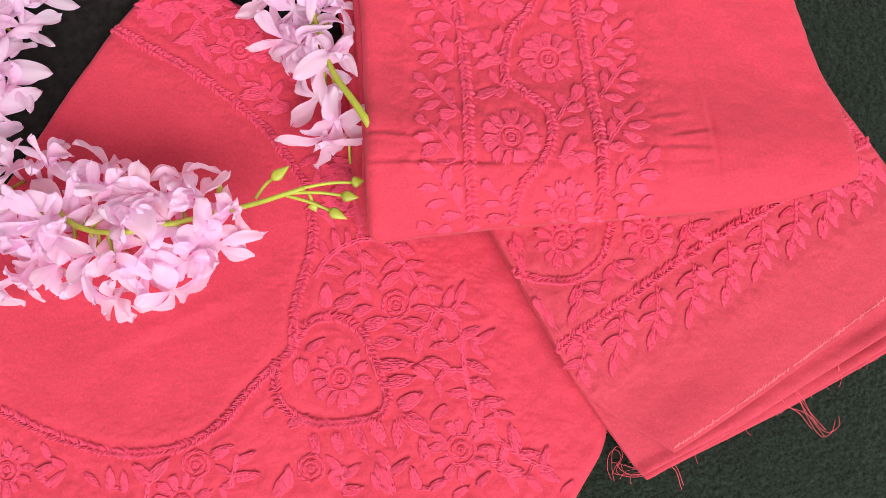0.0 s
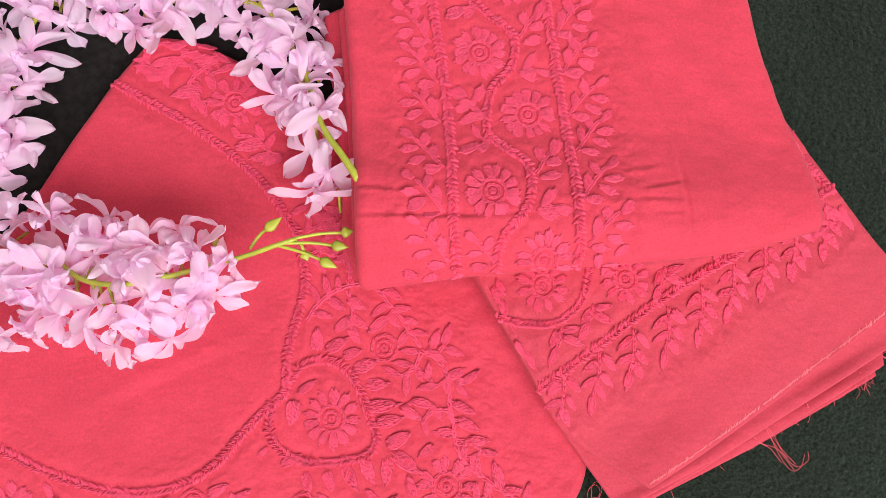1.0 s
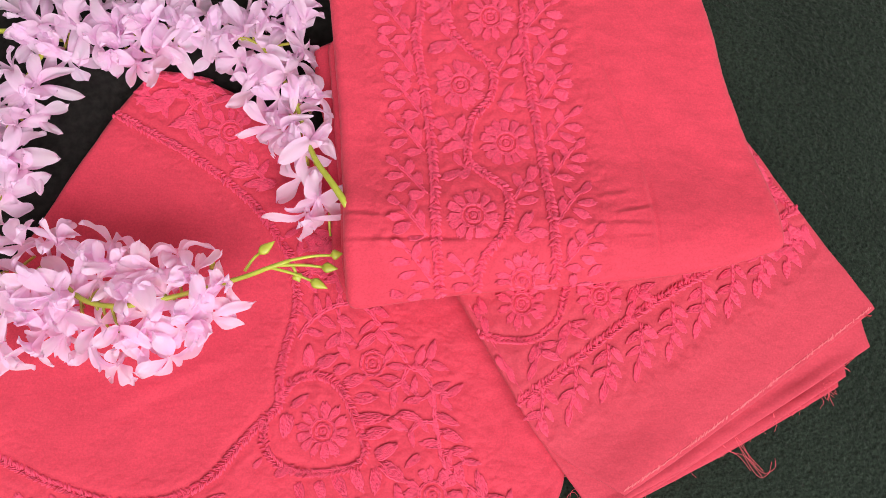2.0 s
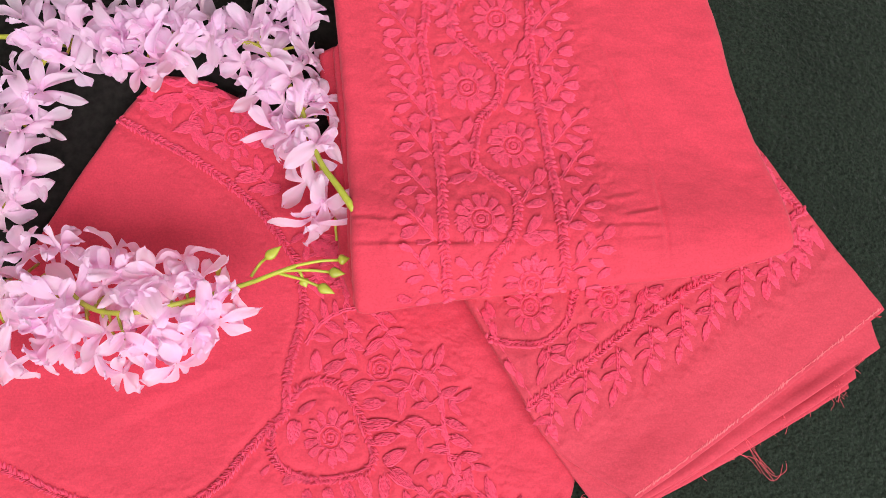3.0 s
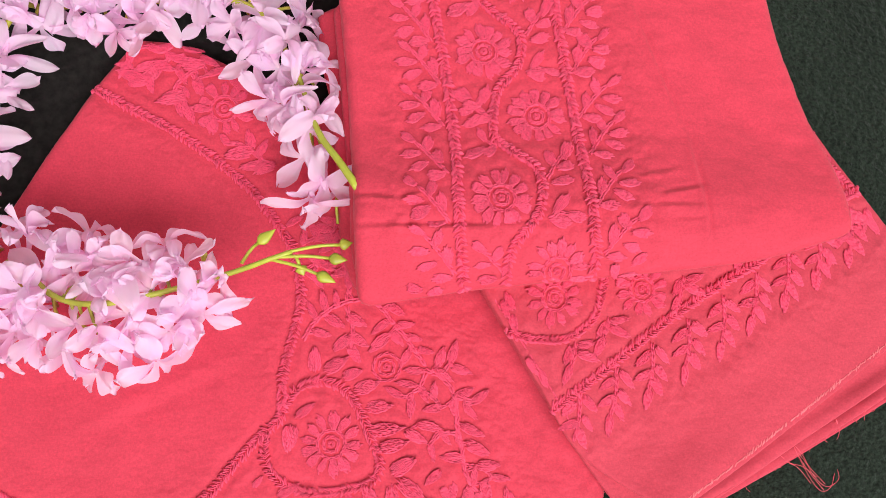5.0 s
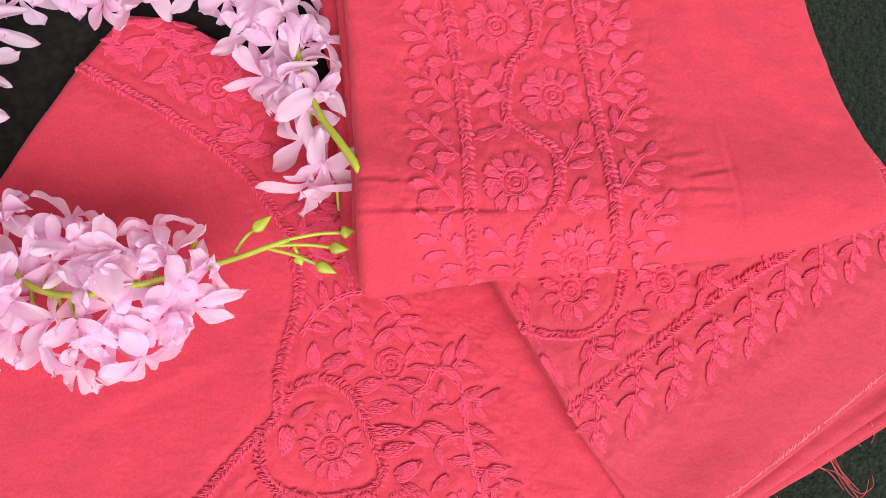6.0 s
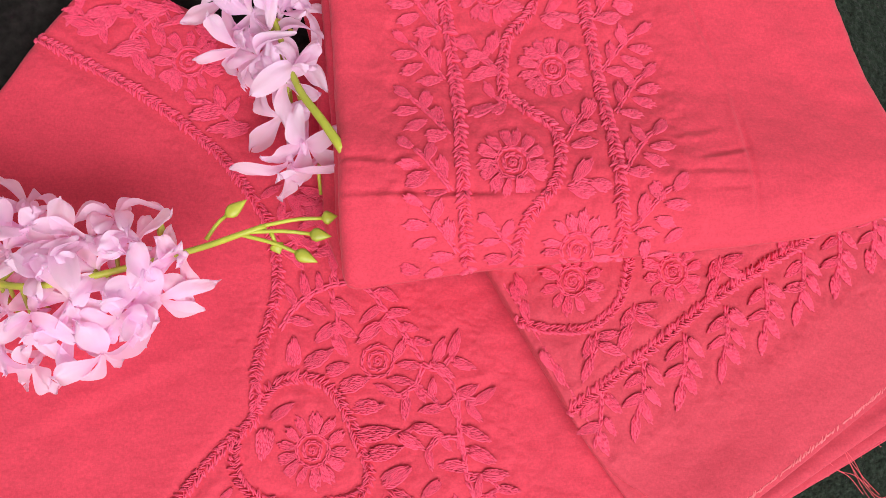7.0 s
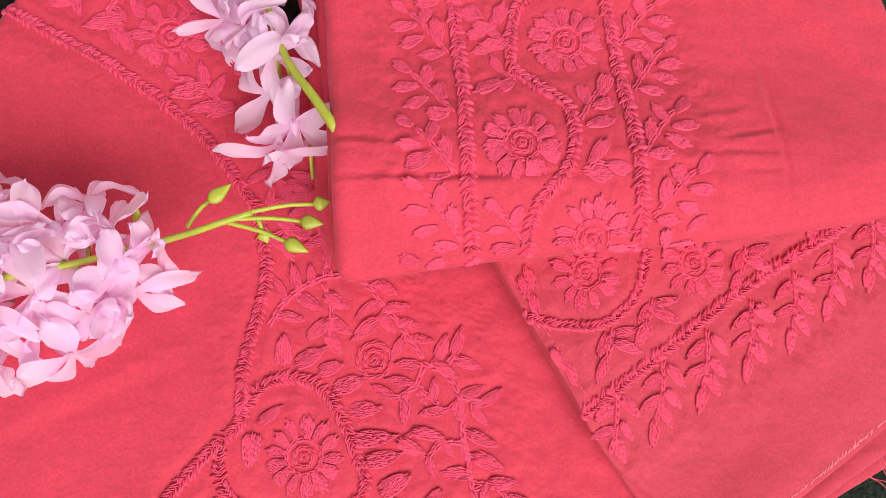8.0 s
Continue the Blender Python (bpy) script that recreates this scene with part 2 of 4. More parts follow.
def shell(wide, x):
    """Half the width of a fan-shaped leaf, which is widest past its middle and ends bluntly."""
    x = min(1.0, max(0.0, x))
    return wide * (0.42 + 0.58 * step(0.0, 0.58, x)) * math.sqrt(max(0.12, 1 - (max(0.0, x - 0.56) / 0.5) ** 2))


def leaf_mesh(name, outline, wide, seed, rows=4, per=4, rough=0.07):
    """A padded leaf of long and short stitches that follow its outline, with an uneven rim; wide is the half width."""
    rng = random.Random(seed)
    verts, faces = [], []
    for i in range(9):
        x = 0.05 + 0.84 * i / 8
        half = 0.84 * outline(wide, x) * (1 - 0.35 * (i == 8))
        for j in range(5):
            a = math.pi * j / 4
            verts.append(Vector((x * UNIT, half * UNIT * math.cos(a), 0.0011 * math.sin(a) - 0.0005)))
    for i in range(8):
        for j in range(4):
            q = i * 5 + j
            faces.append((q, q + 1, q + 6, q + 5))
    for r in range(rows):
        v = 1.70 * (r + 0.5) / rows - 0.85
        reach = 1.0 - 0.20 * abs(v) ** 1.4 + rng.uniform(-rough, rough)
        begin = 0.08 * abs(v) + rng.uniform(-0.02, 0.06)
        for k in range(per):
            x = begin + (reach - begin) * (k + 0.5 + (0.25 if r % 2 else -0.15) + rng.uniform(-0.12, 0.12)) / (per + 0.1)
            slope = (outline(wide, x + 0.06) - outline(wide, x - 0.06)) / 0.12
            turn = math.degrees(math.atan(0.9 * v * slope)) + (7 if r % 2 else -7) + 8 * v + rng.uniform(-11, 11)
            ln = (reach - begin) / per * rng.uniform(1.25, 1.75) * UNIT
            lift = 0.0005 * math.sqrt(max(0, 1 - v * v)) + rng.uniform(0, 0.0003)
            m = Matrix.Translation((x * UNIT, v * outline(wide, x) * UNIT, lift)) @ Matrix.Rotation(radians(turn), 4, "Z")
            lay_stitch(verts, faces, m, ln, 1.80 * wide / rows * UNIT * rng.uniform(0.80, 1.10) * (0.72 + 0.28 * outline(wide, x) / wide), 0.0011 * rng.uniform(0.65, 1.25))
    return mesh_of(name, verts, faces, thread)


LEAVES = [leaf_mesh("embroidered_leaf", pointed, 0.225 + 0.014 * k, k, 4, 4 + k % 2, 0.12) for k in range(6)]
BROAD = [leaf_mesh("embroidered_leaf", pointed, 0.265 + 0.018 * k, 20 + k, 5, 5, 0.12) for k in range(4)]
FANS = [leaf_mesh("embroidered_leaf", shell, 0.285 + 0.014 * k, 60 + k, 4 + k % 2, 5, 0.13) for k in range(6)]
PETALS = [leaf_mesh("embroidered_petal", shell, 0.300 + 0.022 * k, 40 + k, 4, 4, 0.12) for k in range(4)]


def on_cloth(cloth, x, y, angle, size, sink=0.0):
    """A frame on the cloth whose x axis runs at the angle (degrees)."""
    p, nrm = cloth.at(x, y)
    if p is None:
        return None
    if nrm.z < 0:
        nrm = -nrm
    ahead = Vector((math.cos(radians(angle)), math.sin(radians(angle)), 0))
    ahead = (ahead - nrm * ahead.dot(nrm)).normalized()
    side = nrm.cross(ahead)
    cloth.pin((x, y))
    m = Matrix((ahead, side, nrm)).transposed().to_4x4()
    return Matrix.Translation(p - nrm * sink) @ m @ Matrix.Diagonal((size, size, size, 1))


def add_stitch(verts, faces, cloth, x, y, angle, length, width, high):
    """One plump stitch, lying on the cloth, into a joined mesh."""
    m = on_cloth(cloth, x, y, angle, 1.0)
    if m is not None:
        lay_stitch(verts, faces, m, length, width, high)


def rope(verts, faces, cloth, pts, pitch=0.0028, fat=0.0018, high=0.0010, closed=False):
    """A line of chain stitch on the cloth: links laid end to end, a little out of line."""
    path = smooth_path([*pts, pts[0]] if closed else pts, pitch)
    for k, (p, q) in enumerate(zip(path, path[1:])):
        mid, d = (p + q) / 2, q - p
        sway = 6 if k % 2 else -6
        add_stitch(verts, faces, cloth, mid.x, mid.y, math.degrees(math.atan2(d.y, d.x)) + sway, 1.22 * d.length, fat, high)


def braid(name, cloth, pts, width, parent, pitch=0.0021, slant=46, seed=1, label=""):
    """A plaited band: two columns of short stitches that slant to the middle and lie over one another there."""
    rng = random.Random(seed)
    verts, faces = [], []
    path = smooth_path(pts, pitch)
    for i, p in enumerate(path):
        d = (path[min(i + 1, len(path) - 1)] - path[max(i - 1, 0)]).normalized()
        ang = math.degrees(math.atan2(d.y, d.x))
        side = Vector((-d.y, d.x, 0))
        for c in (-1, 1):
            q = p + side * (c * width * rng.uniform(0.17, 0.24)) + d * (pitch * (0.25 * c + rng.uniform(-0.22, 0.22)))
            turn = ang + c * slant + rng.uniform(-24, 24)
            add_stitch(verts, faces, cloth, q.x, q.y, turn, width * 0.58 * rng.uniform(0.75, 1.25), 0.0014 * rng.uniform(0.75, 1.2), 0.0014 * rng.uniform(0.7, 1.3))
        if rng.random() < 0.4:
            q = p + side * (width * rng.uniform(-0.22, 0.22)) + d * (pitch * rng.uniform(-0.4, 0.4))
            add_stitch(verts, faces, cloth, q.x, q.y, ang + rng.choice((-1, 1)) * rng.uniform(10, 60), width * rng.uniform(0.36, 0.52), 0.0012, 0.0014)
    return part(name, mesh_of(name, verts, faces, thread), parent, None, label, "stuff")


def leaf(cloth, x, y, angle, length, parent, kinds, rng):
    """A leaf whose middle lies at x, y."""
    m = on_cloth(cloth, x, y, angle, length / UNIT)
    if m is None:
        return
    c, d = math.cos(radians(angle)) * length, math.sin(radians(angle)) * length
    cloth.pin((x - 0.35 * c, y - 0.35 * d), (x + 0.35 * c, y + 0.35 * d))
    m = m @ Matrix.Translation((-0.5 * UNIT, 0, 0)) @ Matrix.Diagonal((1, rng.uniform(0.9, 1.12), 0.66, 1))
    part("embroidered_leaf" if kinds is not PETALS else "embroidered_petal", rng.choice(kinds), parent, m)


def circle(x, y, radius, spin=0.0, count=12):
    return [(x + radius * math.cos(spin + 2 * math.pi * k / count), y + radius * math.sin(spin + 2 * math.pi * k / count)) for k in range(count)]


def daisy(cloth, x, y, radius, parent, rng, petals=13):
    """An embroidered daisy: stitched rings in the middle, padded petals round it."""
    verts, faces = [], []
    rope(verts, faces, cloth, circle(x, y, radius * 0.46), 0.0026, 0.0015, 0.0010, True)
    rope(verts, faces, cloth, circle(x, y, radius * 0.27, rng.random(), 5), 0.0024, 0.0014, 0.0010, True)
    rope(verts, faces, cloth, circle(x, y, radius * 0.10, rng.random(), 4), 0.0016, 0.0012, 0.0010, True)
    core = part("embroidered_daisy", mesh_of("daisy_centre", verts, faces, thread), parent, None, "", "stuff")
    spin = rng.uniform(0, 30)
    for k in range(petals):
        a = spin + 360 * k / petals + rng.uniform(-5, 5)
        ln = radius * 0.53 * rng.uniform(0.9, 1.14)
        r = radius * 0.47 + ln / 2
        leaf(cloth, x + r * math.cos(radians(a)), y + r * math.sin(radians(a)), a + rng.uniform(-8, 8), ln, core, PETALS, rng)
    return core


def rosette(cloth, x, y, radius, parent):
    verts, faces = [], []
    for share in (1.0, 0.60, 0.22):
        rope(verts, faces, cloth, circle(x, y, radius * share), 0.0030 if share > 0.3 else 0.0018, 0.0013, 0.0010, True)
    return part("embroidered_rosette", mesh_of("embroidered_rosette", verts, faces, thread), parent, None, "", "stuff")


def sprig(cloth, x, y, parent, rng, stem, plan, kinds=LEAVES):
    """A stem with leaves, from its root x, y (metres): stem holds points and plan (middle x, middle y, direction, length), in mm from the root."""
    lean = radians(rng.uniform(-4, 4))
    c, s = math.cos(lean), math.sin(lean)
    there = lambda u, v: (x + (u * c - v * s) / 1000, y + (u * s + v * c) / 1000)
    verts, faces = [], []
    rope(verts, faces, cloth, [there(u, v) for u, v in stem])
    if not verts:
        return
    core = part("embroidered_sprig", mesh_of("sprig_stem", verts, faces, thread), parent, None, "", "stuff")
    for u, v, a, ln in plan:
        px, py = there(u + rng.uniform(-0.4, 0.4), v + rng.uniform(-0.4, 0.4))
        leaf(cloth, px, py, a + math.degrees(lean) + rng.uniform(-7, 7), ln / 1000 * rng.uniform(0.94, 1.08), core, kinds, rng)


# ---------------------------------------------------------------- setting
def box(name, lo, hi, mat):
    x0, y0, z0 = lo
    x1, y1, z1 = hi
    v = [(x0, y0, z0), (x1, y0, z0), (x1, y1, z0), (x0, y1, z0), (x0, y0, z1), (x1, y0, z1), (x1, y1, z1), (x0, y1, z1)]
    f = [(3, 2, 1, 0), (4, 5, 6, 7), (0, 1, 5, 4), (1, 2, 6, 5), (2, 3, 7, 6), (3, 0, 4, 7)]
    return mesh_of(name, v, f, mat, False)


def structure(name, me, label):
    return tagged(new(name, me), label, "", "", "structure")


def felt_sheet():
    """A soft carpet of felt, finely uneven where it is seen."""
    n, verts, faces = 120, [], []
    for j in range(n + 1):
        for i in range(n + 1):
            x, y = (2 * i / n - 1), (2 * j / n - 1)
            x, y = 1.8 * x * (0.25 + 0.75 * x * x), 1.8 * y * (0.25 + 0.75 * y * y)
            verts.append((x, y, rumple(x, y, 0.05, 0.0006, 3) + rumple(x, y, 0.012, 0.0002, 5) - 0.0005))
    for j in range(n):
        for i in range(n):
            o = j * (n + 1) + i
            faces.append((o, o + 1, o + n + 2, o + n + 1))
    return mesh_of("ground", verts, faces, felt)


structure("ground", felt_sheet(), "dark green felt carpet with a fine nap")
structure("wall_north", box("wall_north", (-1.9, 1.3, -0.02), (1.9, 1.4, 2.5), wall_mat), "plain white painted wall")
structure("wall_east", box("wall_east", (1.8, -1.25, -0.02), (1.9, 1.3, 2.5), wall_mat), "plain white painted wall")
structure("wall_west", box("wall_west", (-1.9, -1.25, -0.02), (-1.8, 1.3, 2.5), wall_mat), "plain white painted wall")
structure("ceiling", box("ceiling", (-1.9, -1.35, 2.5), (1.9, 1.4, 2.6), wall_mat), "plain white painted ceiling")
W0, W1, H0, H1 = -0.65, 1.65, 0.65, 2.35
south_wall = thing("wall_south", (0, -1.3, 0), "white painted wall with a wide window opening", "")
tagged(south_wall, kind="structure")
for lo, hi in (((-1.9, -1.35, -0.02), (W0, -1.25, 2.5)), ((W1, -1.35, -0.02), (1.9, -1.25, 2.5)),
               ((W0, -1.35, -0.02), (W1, -1.25, H0)), ((W0, -1.35, H1), (W1, -1.25, 2.5))):
    part("wall_panel", box("wall_panel", lo, hi, wall_mat), south_wall)
window = thing("window_1", (0.5, -1.3, H0), "white painted window frame in the wall", "")
tagged(window, kind="structure")
for lo, hi in (((W0, -1.32, H0), (W0 + 0.05, -1.27, H1)), ((W1 - 0.05, -1.32, H0), (W1, -1.27, H1)),
               ((W0 + 0.05, -1.32, H0), (W1 - 0.05, -1.27, H0 + 0.05)), ((W0 + 0.05, -1.32, H1 - 0.05), (W1 - 0.05, -1.27, H1))):
    part("window_frame", box("window_frame", lo, hi, frame_mat), window)


def black_sheet():
    n, verts, faces = 60, [], []
    for j in range(n + 1):
        for i in range(n + 1):
            x, y = -0.42 + 0.42 * i / n, -0.06 + 0.40 * j / n
            verts.append((x, y, 0.0022 + rumple(x, y, 0.06, 0.0008, 8)))
    for j in range(n):
        for i in range(n):
            o = j * (n + 1) + i
            faces.append((o, o + 1, o + n + 2, o + n + 1))
    v2, f2 = [Vector(v) for v in verts], list(faces)
    rim = [i for i in range(n + 1)] + [j * (n + 1) + n for j in range(1, n + 1)] \
        + [n * (n + 1) + i for i in range(n - 1, -1, -1)] + [j * (n + 1) for j in range(n - 1, 0, -1)]
    o = len(v2)
    v2 += [Vector((v2[i].x, v2[i].y, 0.0)) for i in rim]
    for k in range(len(rim)):
        q = (k + 1) % len(rim)
        f2.append((rim[k], o + k, o + q, rim[q]))
    return mesh_of("black_cloth", v2, f2, black)


tagged(new("black_cloth", black_sheet()), "plain black cloth lying flat under the flowers", "cloth")


# ---------------------------------------------------------------- the embroidered neck piece
def kurta_height(x, y):
    z = 0.0125 + rumple(x, y, 0.07, 0.0016, 1) + rumple(x + 0.6 * y, 0.4 * (y - x), 0.016, 0.0007, 2)
    stitched = step(-0.105, -0.085, x) + step(-0.125, -0.14, y)
    z += rumple(x, y, 0.006, 0.00015 + 0.00042 * min(1, stitched), 4)
    z += 0.0011 * step(0.035, 0.0, abs(0.86 * (x - 0.0) + 0.5 * (y + 0.08)) ) * noise.noise(Vector((x * 30, y * 30, 6)))
    z += crease(x, y, (-0.20, -0.10), (-0.10, -0.055), 0.0006, 0.004) + crease(x, y, (-0.21, -0.075), (-0.13, -0.035), 0.0005, 0.004)
    return z


kurta_piece = thing("kurta_fabric", (-0.09, -0.06, 0), "coral cotton kurta piece with embroidered neckline, folded flat", "garment")
kurta_cloth = Cloth(south=[(-0.296, -0.215), (-0.14, -0.222), (0.002, -0.215)],
                    north=[(-0.1655, 0.0830), (-0.146, 0.0800), (-0.114, 0.0650), (-0.084, 0.0480), (-0.055, 0.028), (-0.030, -0.004)],
                    west=[(-0.296, -0.215), (-0.258, -0.077), (-0.2160, 0.002), (-0.1830, 0.0585), (-0.1730, 0.073), (-0.1655, 0.0830)],
                    east=[(0.002, -0.215), (0.0295, -0.157), (0.0455, -0.121), (0.027, -0.077), (-0.030, -0.004)],
                    height=kurta_height, low=lambda x, y: 0.0012, roll=0.0045, step=0.0012)
rng = random.Random(11)
NECK = [(-0.185, 0.0615), (-0.168, 0.052), (-0.151, 0.043), (-0.143, 0.038), (-0.130, 0.029), (-0.120, 0.021), (-0.111, 0.013), (-0.103, 0.003), (-0.096, -0.007),
        (-0.0915, -0.015), (-0.0885, -0.027), (-0.0875, -0.039), (-0.0895, -0.050), (-0.0925, -0.061), (-0.0947, -0.071), (-0.0952, -0.081), (-0.0955, -0.090), (-0.104, -0.098), (-0.116, -0.111),
        (-0.125, -0.122), (-0.137, -0.1305), (-0.149, -0.1345), (-0.166, -0.136), (-0.184, -0.133), (-0.206, -0.125), (-0.232, -0.113)]
TEAR = [(-0.094, -0.085), (-0.088, -0.0775), (-0.077, -0.0745), (-0.067, -0.079), (-0.060, -0.089), (-0.055, -0.101), (-0.0515, -0.111),
        (-0.0545, -0.118), (-0.0635, -0.121), (-0.076, -0.1225), (-0.087, -0.1215), (-0.097, -0.116), (-0.102, -0.107), (-0.102, -0.098)]
braid("neck_braid", kurta_cloth, NECK, 0.0058, kurta_piece, seed=2, label="plaited neckline braid")
braid("loop_braid", kurta_cloth, TEAR, 0.0056, kurta_piece, seed=3, label="plaited drop-shaped braid")
daisy(kurta_cloth, -0.073, -0.102, 0.0135, kurta_piece, rng, 13)
daisy(kurta_cloth, -0.018, -0.1335, 0.0145, kurta_piece, rng, 12)
daisy(kurta_cloth, -0.125, 0.0525, 0.0135, kurta_piece, rng, 12)
daisy(kurta_cloth, -0.218, -0.143, 0.012, kurta_piece, rng, 12)
daisy(kurta_cloth, -0.141, -0.157, 0.013, kurta_piece, rng, 12)
for rx, ry, rr in ((-0.0485, -0.0685, 0.0062), (-0.136, -0.1405, 0.0058), (-0.085, -0.142, 0.0058)):
    rosette(kurta_cloth, rx, ry, rr, kurta_piece)
CORNER_LEAVES = ((-169.4, 77.8, 262, 8.5), (-162.6, 72.4, 200, 8.5), (-165.0, 64.2, 0, 8.5), (-157.9, 81.6, -20, 8.5), (-149.4, 77.5, -35, 8.5), (-145.3, 68.4, -60, 8.5), (-139.5, 73.6, 200, 8.5), (-132.6, 75.8, -30, 8.5), (-137.3, 63.0, -70, 8.5), (-149.2, 59.2, 190, 8.5), (-140.8, 49.4, -65, 8.5), (-129.0, 70.7, 20, 8.5), (-119.0, 64.7, -40, 8.5), (-158.1, 68.8, -120, 8.5), (-171.9, 71.1, 240, 8.5), (-154.1, 73.4, 150, 8.5))
INNER_NECK_LEAVES = ((-90.9, -1.4, 30, 8), (-75.4, -1.3, 160, 8), (-77.3, -4.9, -20, 8), (-86.6, -8.4, 80, 8), (-69.2, -1.8, 100, 8), (-78.5, -9.3, 200, 8), (-75.7, -13.9, 210, 8), (-71.0, -14.3, -60, 8), (-80.2, -20.2, 150, 8), (-76.1, -22.3, -30, 8), (-67.0, -22.2, -80, 8), (-72.9, -20.8, 60, 8), (-83.5, -26.1, -40, 8), (-80.0, -29.1, -60, 8), (-66.3, -28.5, 100, 8), (-69.4, -25.4, 200, 8), (-72.7, -9.7, 40, 8), (-82.0, -5.6, 120, 8))
# single leaves: middle x, middle y (mm), direction, length (mm)
LEAF_ROWS = (
    ((-82.4, -42.7, 114, 8), (-76.9, -39, 101, 8.9), (-71.4, -37.6, 99, 6.9), (-77.8, -53.2, -16, 7.8), (-71.9, -47.8, -34, 8.8), (-62.2, -47.6, -30, 8.7), (-69, -57.7, -141, 8.4), (-61.2, -56.3, -36, 9), (-63.1, -62.5, -60, 8.3), (-51.6, -50.5, -143, 9), (-52.1, -57.7, -140, 9.7), (-44.3, -42.7, -35, 7.8), (-40.1, -49.6, 2, 8), (-44, -55.6, -50, 7.6), (-36, -55.6, -17, 6.6), (-40.1, -64.5, -122, 7.3), (-31.1, -61.4, -15, 7.6), (-24, -64.1, 66, 7.9), (-18.2, -62, 71, 9.2), (-14.7, -70.2, -20, 8.5)),
    ((-22.9, -72.3, -36, 9), (-36.3, -70.1, 173, 8), (-40, -76, 169, 7.7), (-31.9, -80.6, -67, 7.3), (-27.1, -79.2, 83, 6.7), (-45.2, -79.7, 150, 8.6), (-37.6, -86.2, -96, 8.5), (-13.5, -80.7, 26, 8.7), (-6.2, -82.2, 34, 8.3), (-18.2, -87.5, -73, 7.4), (-10.7, -89, -48, 7.1), (-28, -87.2, -174, 7.8)),
    ((-29.5, -94.9, -16, 9.8), (-35.4, -99.5, -31, 9.6), (-28.3, -106.2, -78, 7.2), (-22.6, -99.8, -52, 7.1), (-10, -97.2, -28, 10.6), (-16.5, -99.4, 97, 6.4), (-8, -105, -28, 10.3), (-19.3, -108.6, 176, 9.4), (-27.9, -117.1, -142, 8.1), (-9.6, -116.7, 79, 7.2), (-3.1, -112.4, 0, 8.6), (2.2, -118, -10, 8), (-4.2, -124, -77, 9.3), (-34.8, -133.1, 104, 9.2), (6.1, -127.8, 106, 10.2), (1.5, -134.4, 84, 7.7), (13.3, -135.4, 0, 8.6), (20.4, -136.1, 70, 8.8), (22.5, -145.1, -30, 8.2), (5.7, -147.9, -67, 9)),
    ((15.3, -148.2, -48, 8.4), (-3.9, -135.5, 90, 6.9), (4.7, -142.7, -4, 10), (-7.4, -146.5, 44, 7.9), (30.7, -149.6, 43, 7), (-94.9, -145.9, 88, 9.5), (-75.2, -139.7, 130, 8.9), (-66.4, -142.8, 38, 7.8), (-73.9, -147.5, -56, 9), (-66.5, -151.3, 9, 8.5), (-53.5, -137.3, 132, 6.5), (-45, -141, 38, 8.9), (-56.5, -147.5, 110, 6.5), (-52.3, -146.5, 121, 12.7), (-38.6, -146.2, 108, 9.4), (-27.6, -148.6, 28, 8.7), (-17.7, -152, 33, 7.5)),
    ((-159.3, -144.3, 134, 10), (-152.1, -143.3, 46, 10.9), (-166.7, -147.9, 98, 7.9), (-173, -146.9, 94, 8.5), (-124.6, -134.7, 27, 8.8), (-113.7, -137.3, 27, 8.8), (-124.2, -142.6, 145, 6.8), (-113.4, -145.2, 7, 10.7), (-123.1, -152.4, -73, 5.4), (-180.9, -147.2, -43, 7.6), (-200.9, -142.7, 27, 8.5), (-201.5, -134.9, -64, 7.2), (-196, -146.9, 44, 8.4), (-195.8, -140.1, 145, 6.8), (-214.5, -135.6, -152, 5.7), (-97.9, -149.1, 68, 9.9), (-104.4, -117.4, 46, 5.6), (-91.4, -121.3, 27, 9)),
    ((-168.4, 67.8, 157, 12.1), (-159.7, 64.2, -77, 9.3), (-149.5, 56.5, -171, 11.7), (-142.7, 60, -62, 5.5), (-145.5, 52.9, -73, 9.4), (-124.2, 37.3, 124, 5.9), (-117.7, 30.5, -167, 11.1), (-112.5, 37.5, 103, 8.3), (-106.6, 33.5, 61, 7.5), (-111.3, 24.5, -169, 9.4), (-105.4, 23.4, -154, 9.4), (-97.7, 38.9, 8, 6.3), (-140.7, 74.9, -7, 11.1), (-153.6, 82.2, 25, 8.4), (-172.6, 73.5, -179, 6.2), (-141, 81.6, 34, 9.2)),
)
for row in (*LEAF_ROWS, CORNER_LEAVES, INNER_NECK_LEAVES):
    for x, y, a, ln in row:
        leaf(kurta_cloth, x / 1000, y / 1000, a, ln / 1000 * 1.10, kurta_piece, LEAVES, rng)
BROAD_LEAVES = (
    (-80.8, -64.8, 91, 10), (-71.2, -67.2, 32, 9.9), (-63.9, -71.3, 20, 8.3), (-57.3, -77, 21, 10.2), (-51.8, -86, 5, 9.8), (-48.5, -96.1, 4, 12.9), (-45.2, -103.1, 12, 10.9), (-41.1, -111.9, 30, 11.4), (-37.1, -122.7, -35, 13.2), (-46.3, -126.6, -93, 11.1), (-55.1, -126.2, -64, 10), (-63.7, -129, -62, 11.7), (-73.3, -130.8, -70, 8.8), (-83.5, -131.8, -75, 9.2), (-84.5, -87.1, 36, 8.6), (-91.2, -99.2, -96, 10.6),
)
for x, y, a, ln in BROAD_LEAVES:
    leaf(kurta_cloth, x / 1000, y / 1000, a, ln / 1000 * 1.10, kurta_piece, BROAD, rng)
